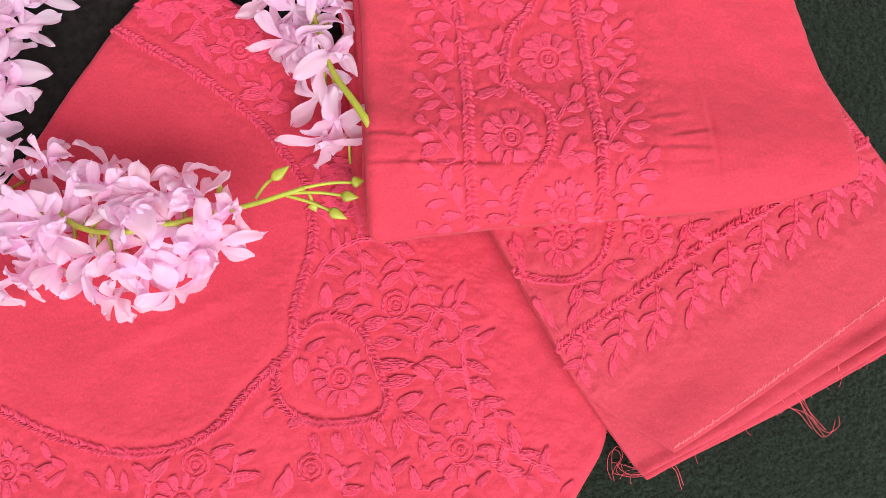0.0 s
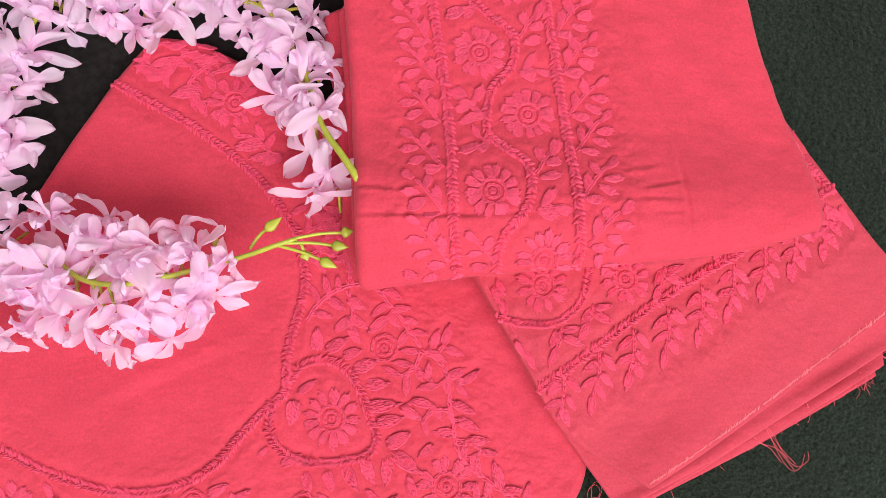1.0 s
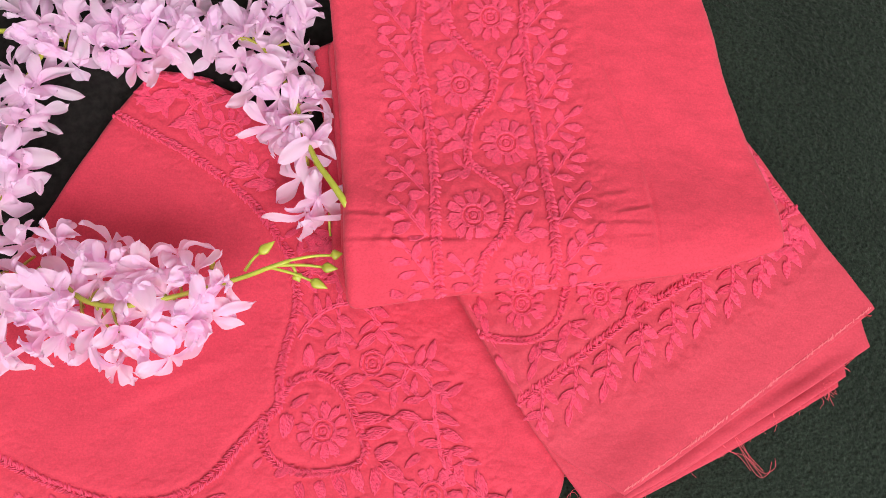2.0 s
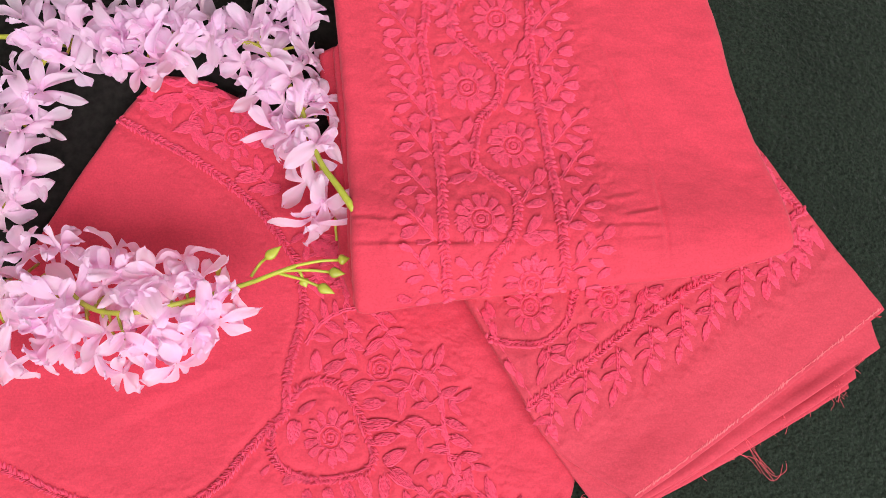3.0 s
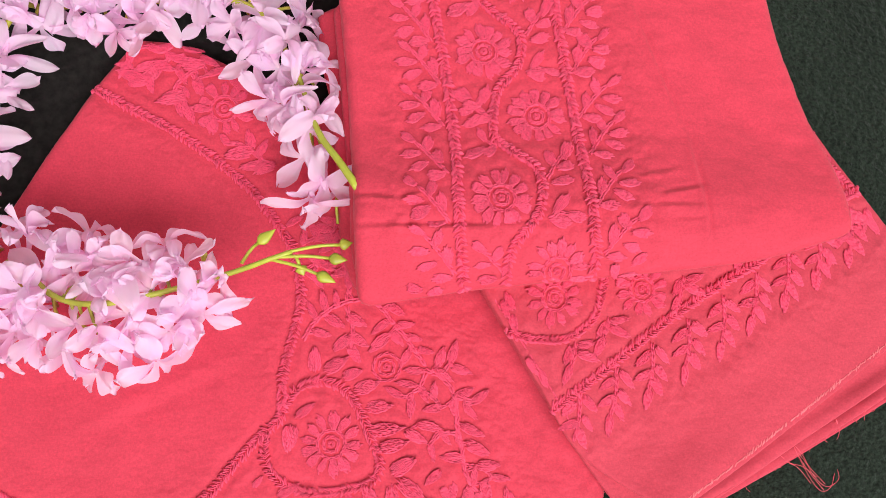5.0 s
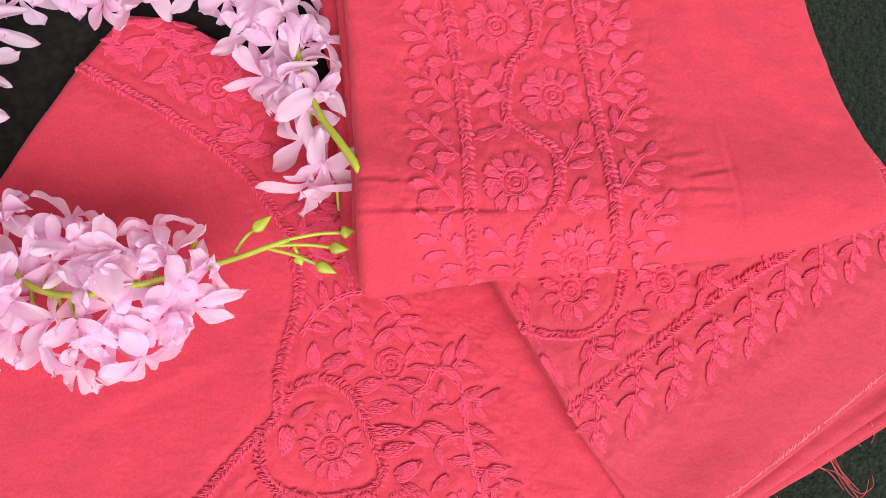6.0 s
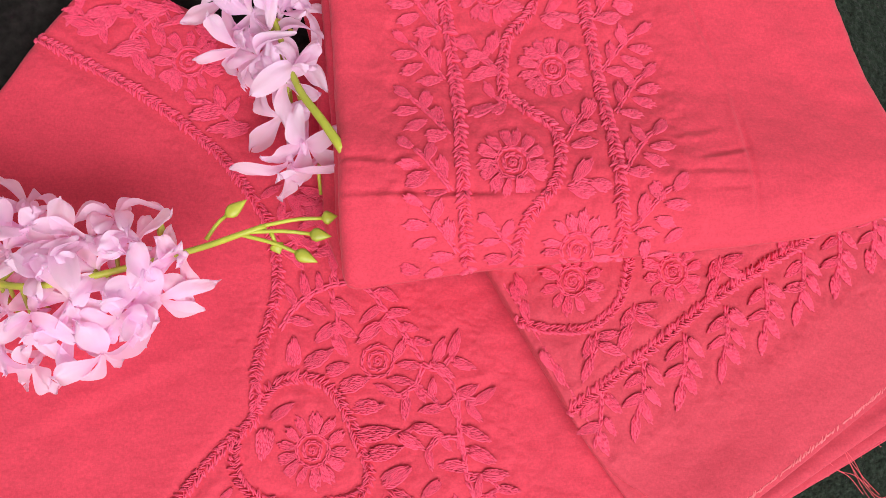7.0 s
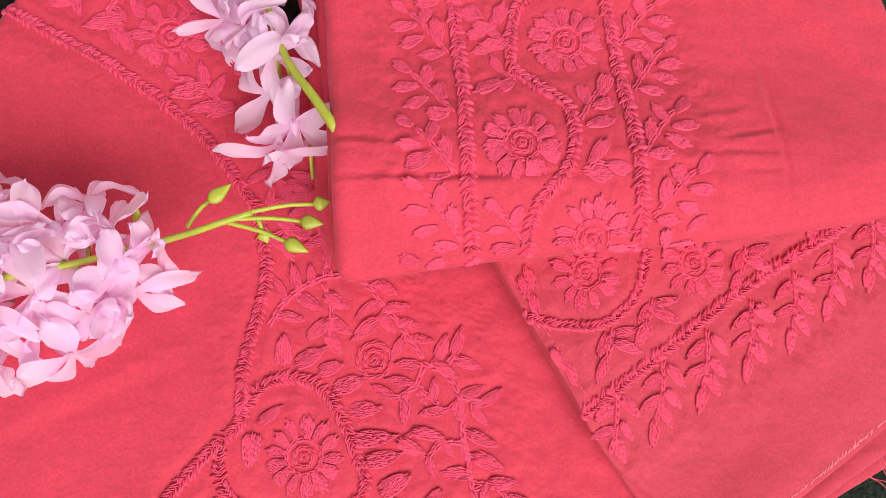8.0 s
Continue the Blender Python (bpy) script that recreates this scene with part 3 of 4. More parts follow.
VINES = (
    ((-86, -56), (-82, -49), (-74, -42), (-63, -38), (-53, -40), (-46, -48), (-40, -55), (-36, -61), (-31, -68)),
    ((-67, -41), (-64, -49), (-64, -58)),
    ((-31, -70), (-24, -73), (-19, -79), (-17, -87), (-17, -95), (-15, -104), (-14, -113), (-10, -122), (-2, -128), (6, -134), (14, -139), (24, -142)),
    ((-31, -71), (-33, -77), (-37, -80)), ((-22, -70), (-20, -67)), ((-17, -82), (-10, -84)), ((-17, -98), (-24, -98)),
    ((8, -136), (9, -129)), ((2, -139), (8, -145)), ((-70, -141), (-71, -150)), ((-50, -142), (-53, -150)), ((-118, -136), (-120, -150)),
    ((-156, -147), (-157, -156)), ((-150, 58), (-146, 66), (-139, 72)), ((-106, 27), (-113, 33), (-119, 36)), ((-166, 66), (-158, 72), (-150, 78)),
)
for vine in VINES:
    verts, faces = [], []
    rope(verts, faces, kurta_cloth, [(x / 1000, y / 1000) for x, y in vine], 0.0034, 0.0021, 0.0011)
    part("embroidered_stem", mesh_of("embroidered_stem", verts, faces, thread), kurta_piece, None, "", "stuff")
# short stalks that join the feet of neighbouring leaves, or a foot to its vine
FEET = [(x - 0.5 * ln * math.cos(radians(a)), y - 0.5 * ln * math.sin(radians(a))) for row in (*LEAF_ROWS, CORNER_LEAVES, INNER_NECK_LEAVES) for x, y, a, ln in row]
JOINTS = [(p.x * 1000, p.y * 1000) for vine in VINES for p in smooth_path([(x / 1000, y / 1000) for x, y in vine], 0.003)]
verts, faces = [], []
for k, (x, y) in enumerate(FEET):
    near = [(math.hypot(x - u, y - v), u, v) for u, v in FEET[:k] + FEET[k + 1:] + JOINTS]
    near = sorted(q for q in near if 1.2 < q[0] < 9.0)[:2]
    for gap, u, v in near:
        bow = 0.12 * (1 if k % 2 else -1)
        rope(verts, faces, kurta_cloth, [(x / 1000, y / 1000), ((x + u + bow * (v - y)) / 2000, (y + v - bow * (u - x)) / 2000), (u / 1000, v / 1000)], 0.0028, 0.0017, 0.0010)
part("stalk_stitching", mesh_of("stalk_stitching", verts, faces, thread), kurta_piece, None, "", "stuff")
kurta_cloth.settle(0.0008, 61)
part("fabric", kurta_cloth.mesh("fabric", cotton), kurta_piece)


# ---------------------------------------------------------------- the frayed folded piece
dupatta = thing("dupatta_fabric", (0.10, -0.05, 0), "coral cotton piece with embroidered border, frayed edge, folded", "garment")


def layer_height(z, seed, bl, br):
    """The lie of one layer; the cut edges of the lower ones curl up a little along their lip."""
    sag = 0.38 * z
    along = (Vector(br) - Vector(bl)).normalized()
    lip = 0.0 if seed == 3 else 0.0018

    def height(x, y):
        lie = 0.0075 * step(0.075, 0.0, x - 0.35 * (y + 0.1))
        gap = along.x * (y - bl[1]) - along.y * (x - bl[0])
        wave = lip * (0.6 + 0.8 * noise.noise(Vector((x * 26, seed, 0)))) * (step(0.0042, 0.0, gap) - 0.7 * step(0.0, 0.005, gap) * step(0.014, 0.006, gap))
        if seed == 3:
            wave = 0.0042 * step(0.030, 0.0, gap) * step(0.165, 0.06, x)
        return max(0.0022, z - sag * step(0.09, 0.18, x)) + wave + lie * 0.55 + rumple(x, y, 0.05, 0.0010, 3) + rumple(0.8 * x - y, 0.25 * (x + y), 0.012, 0.0006 if seed == 3 else 0.0003, 6) + rumple(x, y, 0.0055, 0.00065 * step(-0.012, 0.004, y - 0.68 * x + 0.115), seed + 6)
    return height


LAYERS = (
    (0.0195, (0.0765, -0.1320), (0.2193, -0.0395), (0.0000, 0.0000), 3),
    (0.0162, (0.0640, -0.1430), (0.2159, -0.0596), (0.0006, -0.0010), 7),
    (0.0125, (0.0672, -0.1455), (0.2158, -0.0571), (0.0012, -0.0020), 12),
    (0.0085, (0.0705, -0.1445), (0.2038, -0.0751), (0.0022, -0.0030), 17),
    (0.0045, (0.0735, -0.1430), (0.2004, -0.0806), (0.0030, -0.0040), 23),
)
EAST_EDGE = [(0.2059, -0.0207), (0.1917, -0.0022), (0.1718, 0.0267), (0.1573, 0.0473)]
layer_cloths = []
for k, (z, bl, br, (ox, oy), seed) in enumerate(LAYERS):
    west = [bl, (0.0385 + ox, -0.1075 + oy), (0.0195 + ox, -0.0765 + oy), (0.006 + ox, -0.053 + oy), (-0.0035 + ox, -0.036 + oy), (-0.03, 0.012)]
    east = [br] + [(x - ox, y + oy) for x, y in EAST_EDGE] + [(0.118, 0.095)]
    mid = ((bl[0] + br[0]) / 2 + 0.001, (bl[1] + br[1]) / 2 - 0.002)
    lie_of = layer_height(z, seed, bl, br)
    c = Cloth(south=[bl, mid, br], north=[(-0.03, 0.012), (0.04, 0.06), (0.118, 0.095)], west=west, east=east,
              height=lie_of, low=lambda x, y, h=lie_of: h(x, y) - 0.0034 if z > 0.006 else 0.0, roll=0.0012, step=0.0020 if k else 0.0013)
    layer_cloths.append(c)
    if k:
        part("fabric_layer", c.mesh("fabric_layer", dull_cotton), dupatta)
over = layer_cloths[0]
rng = random.Random(21)
RAIL = [(0.016, -0.0935), (0.026, -0.0865), (0.054, -0.067), (0.081, -0.0475), (0.106, -0.032), (0.126, -0.021), (0.171, 0.009), (0.180, 0.014)]
braid("border_braid", over, RAIL, 0.0060, dupatta, seed=4)
braid("scallop_braid", over, [(0.004, -0.0535), (0.010, -0.0555), (0.018, -0.0572), (0.031, -0.057), (0.040, -0.052), (0.046, -0.045), (0.0495, -0.033), (0.051, -0.02)],
      0.0050, dupatta, seed=5)
daisy(over, 0.0270, -0.0385, 0.0125, dupatta, rng, 12)
daisy(over, 0.0680, -0.0345, 0.0125, dupatta, rng, 12)
EAST_LEAVES = ((155.3, 46.0, -60), (157.9, 40.1, -120), (162.3, 33.3, -50), (165.8, 27.5, -110), (170.3, 22.2, -30), (166.1, 17.7, 200), (162.5, 22.5, -150), (184.4, 1.1, -80), (186.4, -3.3, -60), (180.4, -4.7, -110), (172.8, -2.9, -30), (174.1, -10.5, -70), (168.3, -10.5, -120), (162.5, -19.6, -100), (159.6, 37.2, -20), (177.5, 1.0, -60), (172.0, 5.2, -120), (163.5, 9.0, 160))
HANG_STEM = ((0, 0), (-0.3, -9), (-1.6, -16), (-3.4, -21))
HANG = ((4.2, -5.2, -48, 8.8), (-4.8, -7.0, 212, 9.2), (-5.2, -14.6, 198, 9.2), (3.4, -13.2, -55, 8.4), (0.6, -19.4, -66, 8.8), (-4.4, -25.0, -102, 9.2))
for k in range(-1, 9):
    sprig(over, 0.0370 + 0.0174 * k, -0.0805 + 0.0108 * k, dupatta, rng, HANG_STEM, HANG)
SMALL_STEM = ((0, 0), (-1.0, -5), (-3.2, -10))
SMALL = ((5.0, -1.0, 8, 8.4), (-3.6, -5.4, 236, 9.0), (4.6, -6.2, -32, 9.4), (-5.0, -13.4, 246, 9.2))
for x, y in ((0.052, -0.0475), (0.036, -0.0585), (0.0885, -0.0285), (0.120, -0.0085)):
    sprig(over, x, y, dupatta, rng, SMALL_STEM, SMALL)
for x, y, a in ((0.0045, -0.0435, -72), (0.008, -0.0500, -80), (0.0155, -0.0690, -60), (0.0065, -0.0400, 110), (0.0205, -0.0740, -70)):
    leaf(over, x, y, a, 0.0085, dupatta, LEAVES, rng)


for x, y, a in EAST_LEAVES:
    leaf(over, x / 1000, y / 1000, a, 0.0085, dupatta, LEAVES, rng)
braid("border_braid", over, [(0.1573, 0.0313), (0.1630, 0.0294), (0.1676, 0.0255), (0.1731, 0.0197), (0.1758, 0.0168)], 0.0048, dupatta, seed=15)


def loose_threads(seed, rows):
    """Fine frayed threads: rows of (x, y, z, direction, length, count, spread)."""
    r = random.Random(seed)
    vs, fs = [], []
    for x, y, z, a, ln, count, spread in rows:
        for _ in range(count):
            p = Vector((x + r.uniform(-spread, spread), y + r.uniform(-spread, spread) * 0.6, z))
            w, pts = radians(a + r.uniform(-16, 16)), [p.copy()]
            curl = r.uniform(-0.6, 0.6)
            for k in range(8):
                p = p + Vector((math.cos(w), math.sin(w), 0)) * (ln * r.uniform(0.5, 1.2) / 8)
                p.z = max(0.0012, p.z - z / 5 + r.uniform(-0.0006, 0.0012))
                w += curl * r.uniform(0, 1.0) + r.uniform(-0.25, 0.25)
                pts.append(p.copy())
            tube(vs, fs, smooth_path(pts, ln / 20), 0.00011, 4)
    for x, y, hair in HAIRS if seed == 5 else ():
        for k in range(2):
            pts = [Vector((x + u / 1000 * (1 + 0.12 * k) + r.uniform(-0.0008, 0.0008), y + v / 1000 * (1 - 0.1 * k) + r.uniform(-0.0008, 0.0008), max(0.0016, 0.010 - 0.0035 * i))) for i, (u, v) in enumerate(hair)]
            tube(vs, fs, smooth_path(pts, 0.0012), 0.00013, 4)
    return mesh_of("frayed_threads", vs, fs, fray)


# long single threads that fall in loops: foot x, y and the way from there (mm)
HAIRS = ((0.070, -0.144, ((0, 0), (-8, -2), (-14, -1), (-11, 6), (-12.5, 11), (-16, 8), (-16, 1), (-15, -5))),
         (0.071, -0.143, ((0, 0), (-6, -3), (-11, -2), (-14, 3))), (0.078, -0.139, ((0, 0), (5, -4), (8, -11), (9, -14))),
         (0.137, -0.102, ((0, 0), (7, -10), (13, -21), (19, -26), (24, -24), (25, -18))),
         (0.138, -0.103, ((0, 0), (4, -5), (11, -15), (18, -25))), (0.131, -0.108, ((0, 0), (6, -6), (14, -9), (20, -16))),
         (0.160, -0.092, ((0, 0), (3, -6), (2, -11), (-3, -13))))
FRAY = [(0.069, -0.1445, 0.010, 175, 0.014, 4, 0.003), (0.075, -0.141, 0.012, 205, 0.012, 4, 0.004),
        (0.128, -0.112, 0.010, -55, 0.010, 2, 0.003), (0.193, -0.0795, 0.008, -40, 0.014, 6, 0.003), (0.204, -0.066, 0.012, -60, 0.010, 5, 0.003),
        (0.213, -0.044, 0.018, 20, 0.006, 5, 0.001)]
for k in range(26):
    t = k / 25
    FRAY.append((0.082 + 0.116 * t, -0.1385 + 0.0560 * t, 0.006, -75 + 40 * (k % 2), 0.005 + 0.001 * (k % 4), 1, 0.002))
for k in range(10):
    FRAY.append((0.188 + 0.0026 * k, -0.085 + 0.0035 * k, 0.008, -35 + 12 * (k % 4), 0.006, 2, 0.0015))
part("frayed_threads", loose_threads(5, FRAY), dupatta, None, "loose frayed coral threads", "stuff")
rng = random.Random(8)
verts, faces = [], []
(_, (x0, y0), (x1, y1), _, _) = LAYERS[0]
SEAM = smooth_path([(x0 + 0.0005, y0 + 0.0012), ((x0 + x1) / 2 + 0.0006, (y0 + y1) / 2 - 0.0010), (x1 - 0.001, y1 + 0.0002)], 0.0010)
held = len(over.pins)
for p in SEAM:
    for inward in (0.0004, 0.0012, 0.0020, 0.0028, 0.0036):
        q = Vector((p.x - 0.5 * inward + rng.uniform(-0.0003, 0.0003), p.y + inward))
        if over.at(q.x, q.y)[0] is not None and over.at(q.x + 0.0006, q.y - 0.0008)[0] is not None:
            break
    if rng.random() > 0.10:
        m = on_cloth(over, q.x, q.y, rng.choice((33, 36, 60, 78, 90)) if p.x > 0.13 else rng.choice((36, 52, 64, 76)), 1.0)
        if m is not None:
            lay_strand(verts, faces, m, rng.uniform(0.0016, 0.0034), 0.00055, 0.0005)
part("raw_edge", mesh_of("raw_edge", verts, faces, seam_mat), dupatta, None, "pale frayed raw edge")
verts, faces = [], []
for k in range(140):
    t = rng.random()
    p = Vector((-0.0035 + 0.043 * t, -0.036 - 0.072 * t + 0.004 * math.sin(3.1 * t) * 0.2, 0.0195))
    add_stitch(verts, faces, over, p.x + 0.001, p.y + 0.0006, -58 + rng.uniform(-30, 30), 0.0016, 0.0006, 0.0006)
del over.pins[held:]
over.settle(0.0011, 73)
part("fabric_layer", over.mesh("fabric_layer", dull_cotton), dupatta)
part("rolled_hem", mesh_of("rolled_hem", verts, faces, thread), dupatta)
part("frayed_threads", loose_threads(9, [(0.0455, -0.1175, 0.010, -10, 0.007, 6, 0.003), (0.046, -0.128, 0.008, -30, 0.006, 4, 0.002)]), kurta_piece, None, "loose threads at the edge", "stuff")


# ---------------------------------------------------------------- the folded piece on top
def top_height(x, y):
    z = 0.0430 + 0.0110 * math.exp(-((y + 0.006) / 0.030) ** 2) - 0.004 * step(0.03, 0.16, x)
    z -= 0.0090 * step(-0.012, -0.046, y)
    held = step(-0.07, -0.035, x) * step(0.085, 0.055, x)
    z += rumple(x, y, 0.06, 0.0012, 31) + rumple(0.35 * x, y, 0.006, 0.0003 + 0.0005 * held, 33) + rumple(x, y, 0.006, 0.00015 + 0.0003 * held, 35)
    z += crease(x, y, (-0.066, 0.0035), (-0.040, 0.0010), -0.0011, 0.0011) + crease(x, y, (-0.044, 0.0012), (-0.033, 0.0042), -0.0009, 0.0011)
    z += crease(x, y, (-0.068, -0.0102), (-0.006, -0.0102), -0.0012, 0.0012) + crease(x, y, (-0.030, -0.0104), (0.030, -0.0085), -0.0008, 0.0013)
    z += crease(x, y, (0.066, 0.0038), (0.090, 0.0086), -0.0010, 0.0010) + crease(x, y, (0.054, -0.0014), (0.090, -0.0002), -0.0007, 0.0011)
    z += crease(x, y, (0.068, -0.0075), (0.090, -0.0066), -0.0005, 0.0011) + crease(x, y, (0.055, 0.012), (0.080, 0.017), -0.0007, 0.0014)
    z += crease(x, y, (0.060, 0.105), (0.087, 0.028), -0.0008, 0.0012) + crease(x, y, (0.086, 0.036), (0.090, -0.026), -0.0009, 0.0012)
    z += crease(x, y, (0.075, 0.09), (0.145, 0.02), 0.0010, 0.006)
    return z


def under_height(z, seed):
    return lambda x, y: z + rumple(x, y, 0.05, 0.0008, seed) - 0.005 * step(0.03, 0.16, x) - 0.004 * step(-0.01, -0.046, y)


top_piece = thing("folded_kurta", (0.03, 0.03, 0.018), "coral cotton kurta folded thick, with embroidered front panel", "garment")
TOP_S = [(-0.0555, -0.0373), (-0.0426, -0.0353), (-0.0044, -0.0303), (0.0455, -0.0260), (0.0883, -0.0220), (0.1175, -0.0178), (0.1490, -0.0090)]
TOP_W = [(-0.0555, -0.0373), (-0.0560, -0.0219), (-0.0572, 0.0114), (-0.0600, 0.0400), (-0.0626, 0.0691), (-0.0671, 0.1112), (-0.0781, 0.2050)]
TOP_E = [(0.1490, -0.0090), (0.1475, 0.0080), (0.1445, 0.0240), (0.1382, 0.0440), (0.1335, 0.0600), (0.1275, 0.0800), (0.1190, 0.1206), (0.0930, 0.2050)]
top_cloth = Cloth(south=TOP_S, north=[TOP_W[-1], (0.01, 0.210), TOP_E[-1]], west=TOP_W, east=TOP_E,
                  height=top_height, low=lambda x, y: 0.034 - 0.006 * step(0.03, 0.16, x) - 0.0165 * step(-0.015, -0.03, y) * step(0.2, 0.1, x),
                  roll=0.0055, step=0.0010)
for z, lo, dx, seed in ((0.0335, 0.0245, -0.0045, 41), (0.0255, 0.0150, -0.0098, 47), (0.0170, 0.0020, -0.0080, 53)):
    fan = lambda y, dx=dx: (dx * step(-0.048, -0.012, y) + (-0.003 if dx < -0.005 else 0.0) * step(0.05, 0.075, y)) * step(0.100, 0.092, y) + 0.001 * step(0.092, 0.100, y)
    c = Cloth(south=[(x, y + 0.003) for x, y in TOP_S], north=[TOP_W[-1], (0.01, 0.208), TOP_E[-1]],
              west=[(TOP_S[0][0], TOP_S[0][1] + 0.003)] + [(p.x + fan(p.y), p.y) for p in smooth_path(TOP_W, 0.006)[1:-1]] + [TOP_W[-1]],
              east=[(TOP_S[-1][0], TOP_S[-1][1] + 0.003)] + [(x - 0.003, y) for x, y in TOP_E[1:-1]] + [TOP_E[-1]],
              height=under_height(z, seed), low=lambda x, y, lo=lo: max(0.0006, lo - 0.010 * step(0.03, 0.16, x)), roll=0.0035, step=0.003)
    part("fabric_layer", c.mesh("fabric_layer", cotton), top_piece)

rng = random.Random(31)
braid("rail_braid", top_cloth, [(-0.0285, 0.1895), (-0.0254, 0.1145), (-0.0275, 0.0948), (-0.0233, 0.0656), (-0.0198, 0.0340), (-0.0182, -0.0089), (-0.0167, -0.0255), (-0.0153, -0.0374), (-0.0144, -0.0453)], 0.0062, top_piece, seed=6)
braid("rail_braid", top_cloth, [(0.0212, 0.1909), (0.0269, 0.1159), (0.0267, 0.0957), (0.0306, 0.0663), (0.0340, 0.0373), (0.0373, 0.0057), (0.0385, -0.0135), (0.0398, -0.0243), (0.0387, -0.0319), (0.0375, -0.0398)], 0.0062, top_piece, seed=7)
braid("wave_braid", top_cloth, [(-0.0159, 0.1659), (-0.0063, 0.1557), (0.0034, 0.1485), (0.0054, 0.1398), (0.0030, 0.1296), (-0.0047, 0.1208), (-0.0125, 0.1099), (-0.0099, 0.0980), (-0.0002, 0.0878), (0.0094, 0.0806), (0.0115, 0.0719), (0.0090, 0.0617), (0.0013, 0.0529), (-0.0016, 0.0428), (-0.0018, 0.0296), (0.0063, 0.0219), (0.0151, 0.0153), (0.0173, 0.0064), (0.0165, -0.0019), (0.0129, -0.0094), (0.0052, -0.0188), (0.0026, -0.0270), (0.0022, -0.0347), (0.0017, -0.0426)], 0.0056, top_piece, seed=9)
for x, y in [(-0.0114, 0.1375), (0.0041, 0.1741), (0.0101, 0.1062), (-0.0054, 0.0696), (0.0171, 0.0393), (-0.0004, 0.0008), (0.0237, -0.0294)]:
    daisy(top_cloth, x, y, 0.0128, top_piece, rng, 14)
SIDE_STEM = ((0, 0), (-4.2, 6), (-8.8, 12), (-12.4, 15.6))
SIDE = ((-15.6, 17.6, 138, 7.2), (-14.6, 9.8, 178, 8.2), (-11.8, 4.0, 202, 8.2), (-7.2, 14.2, 66, 8.0), (-2.8, 8.0, 98, 8.0), (-5.4, -0.6, 184, 8.2))
LEFT_SPRIGS = [(-0.0195, -0.0305), (-0.0223, -0.0098), (-0.0227, 0.0115), (-0.0239, 0.0344), (-0.0251, 0.0541), (-0.0288, 0.0742), (-0.0303, 0.0941)]
RIGHT_SPRIGS = [(0.0432, -0.0226), (0.0400, -0.0021), (0.0396, 0.0216), (0.0362, 0.0396), (0.0341, 0.0605), (0.0305, 0.0795)]
for row, side in ((LEFT_SPRIGS, 1), (RIGHT_SPRIGS, -1)):
    (xa, ya), (xb, yb) = row[-3], row[-1]
    for x, y in [*row, *((xb + k * (xb - xa) / 2, yb + k * (yb - ya) / 2) for k in (1, 2, 3))]:
        sprig(top_cloth, x, y, top_piece, rng, [(side * u, v) for u, v in SIDE_STEM], [(side * u, v, a if side > 0 else 180 - a, ln) for u, v, a, ln in SIDE], FANS)
# the sprigs between the rails, which come again at each repeat: middle x, middle y (mm), direction, length (mm)
INNER = ((-14.3, 49.7, 135, 6.6), (-5.5, 48.9, 73, 7.3), (-11.3, 44, 168, 6.4), (-7.8, 37.5, 174, 8), (-7.3, 30, 119, 6.2), (-10.5, 21.2, -153, 9), (-4, 22.3, -129, 7.4), (22, 18.9, 109, 7.2), (29.1, 23, 64, 9), (28, 15.4, 16, 7.3), (26, 8.3, 17, 8.1), (24.4, -2.2, 53, 8.6), (24, -9.4, -16, 7.7), (30.9, -7.4, -15, 6.7), (-9.9, -19.9, 140, 6.9), (-2, -22.6, 66, 6.2), (-8, -26.7, -172, 6.1), (-5.7, -32.5, -172, 6.6))
INNER_STEMS = (((-0.0031, 0.0365), (-0.0072, 0.0423), (-0.0120, 0.0459)), ((-0.0021, 0.0251), (-0.0049, 0.0273)), ((0.0197, 0.0097), (0.0239, 0.0166), (0.0275, 0.0213)), ((0.0194, -0.0084), (0.0240, -0.0056), (0.0286, -0.0068)), ((0.0010, -0.0295), (-0.0032, -0.0254), (-0.0079, -0.0214)))
for k in (0, 1, 2):
    mx, my = -0.0060 * k, 0.0679 * k
    for x, y, a, ln in INNER:
        leaf(top_cloth, x / 1000 + mx, y / 1000 + my, a, ln / 1000 * 1.12, top_piece, FANS, rng)
    for row in INNER_STEMS:
        verts, faces = [], []
        rope(verts, faces, top_cloth, [(x + mx, y + my) for x, y in row])
        part("embroidered_stem", mesh_of("embroidered_stem", verts, faces, thread), top_piece, None, "", "stuff")
for x, y, a in ((-0.0367, -0.0360, 165), (-0.0277, -0.0370, 20), (0.0482, -0.0292, 95), (0.0549, -0.0304, 10), (0.0586, -0.0246, 40)):
    leaf(top_cloth, x, y, a, 0.0075, top_piece, FANS, rng)
top_cloth.settle(0.0008, 87)
part("fabric_layer", top_cloth.mesh("fabric_layer", cotton), top_piece)


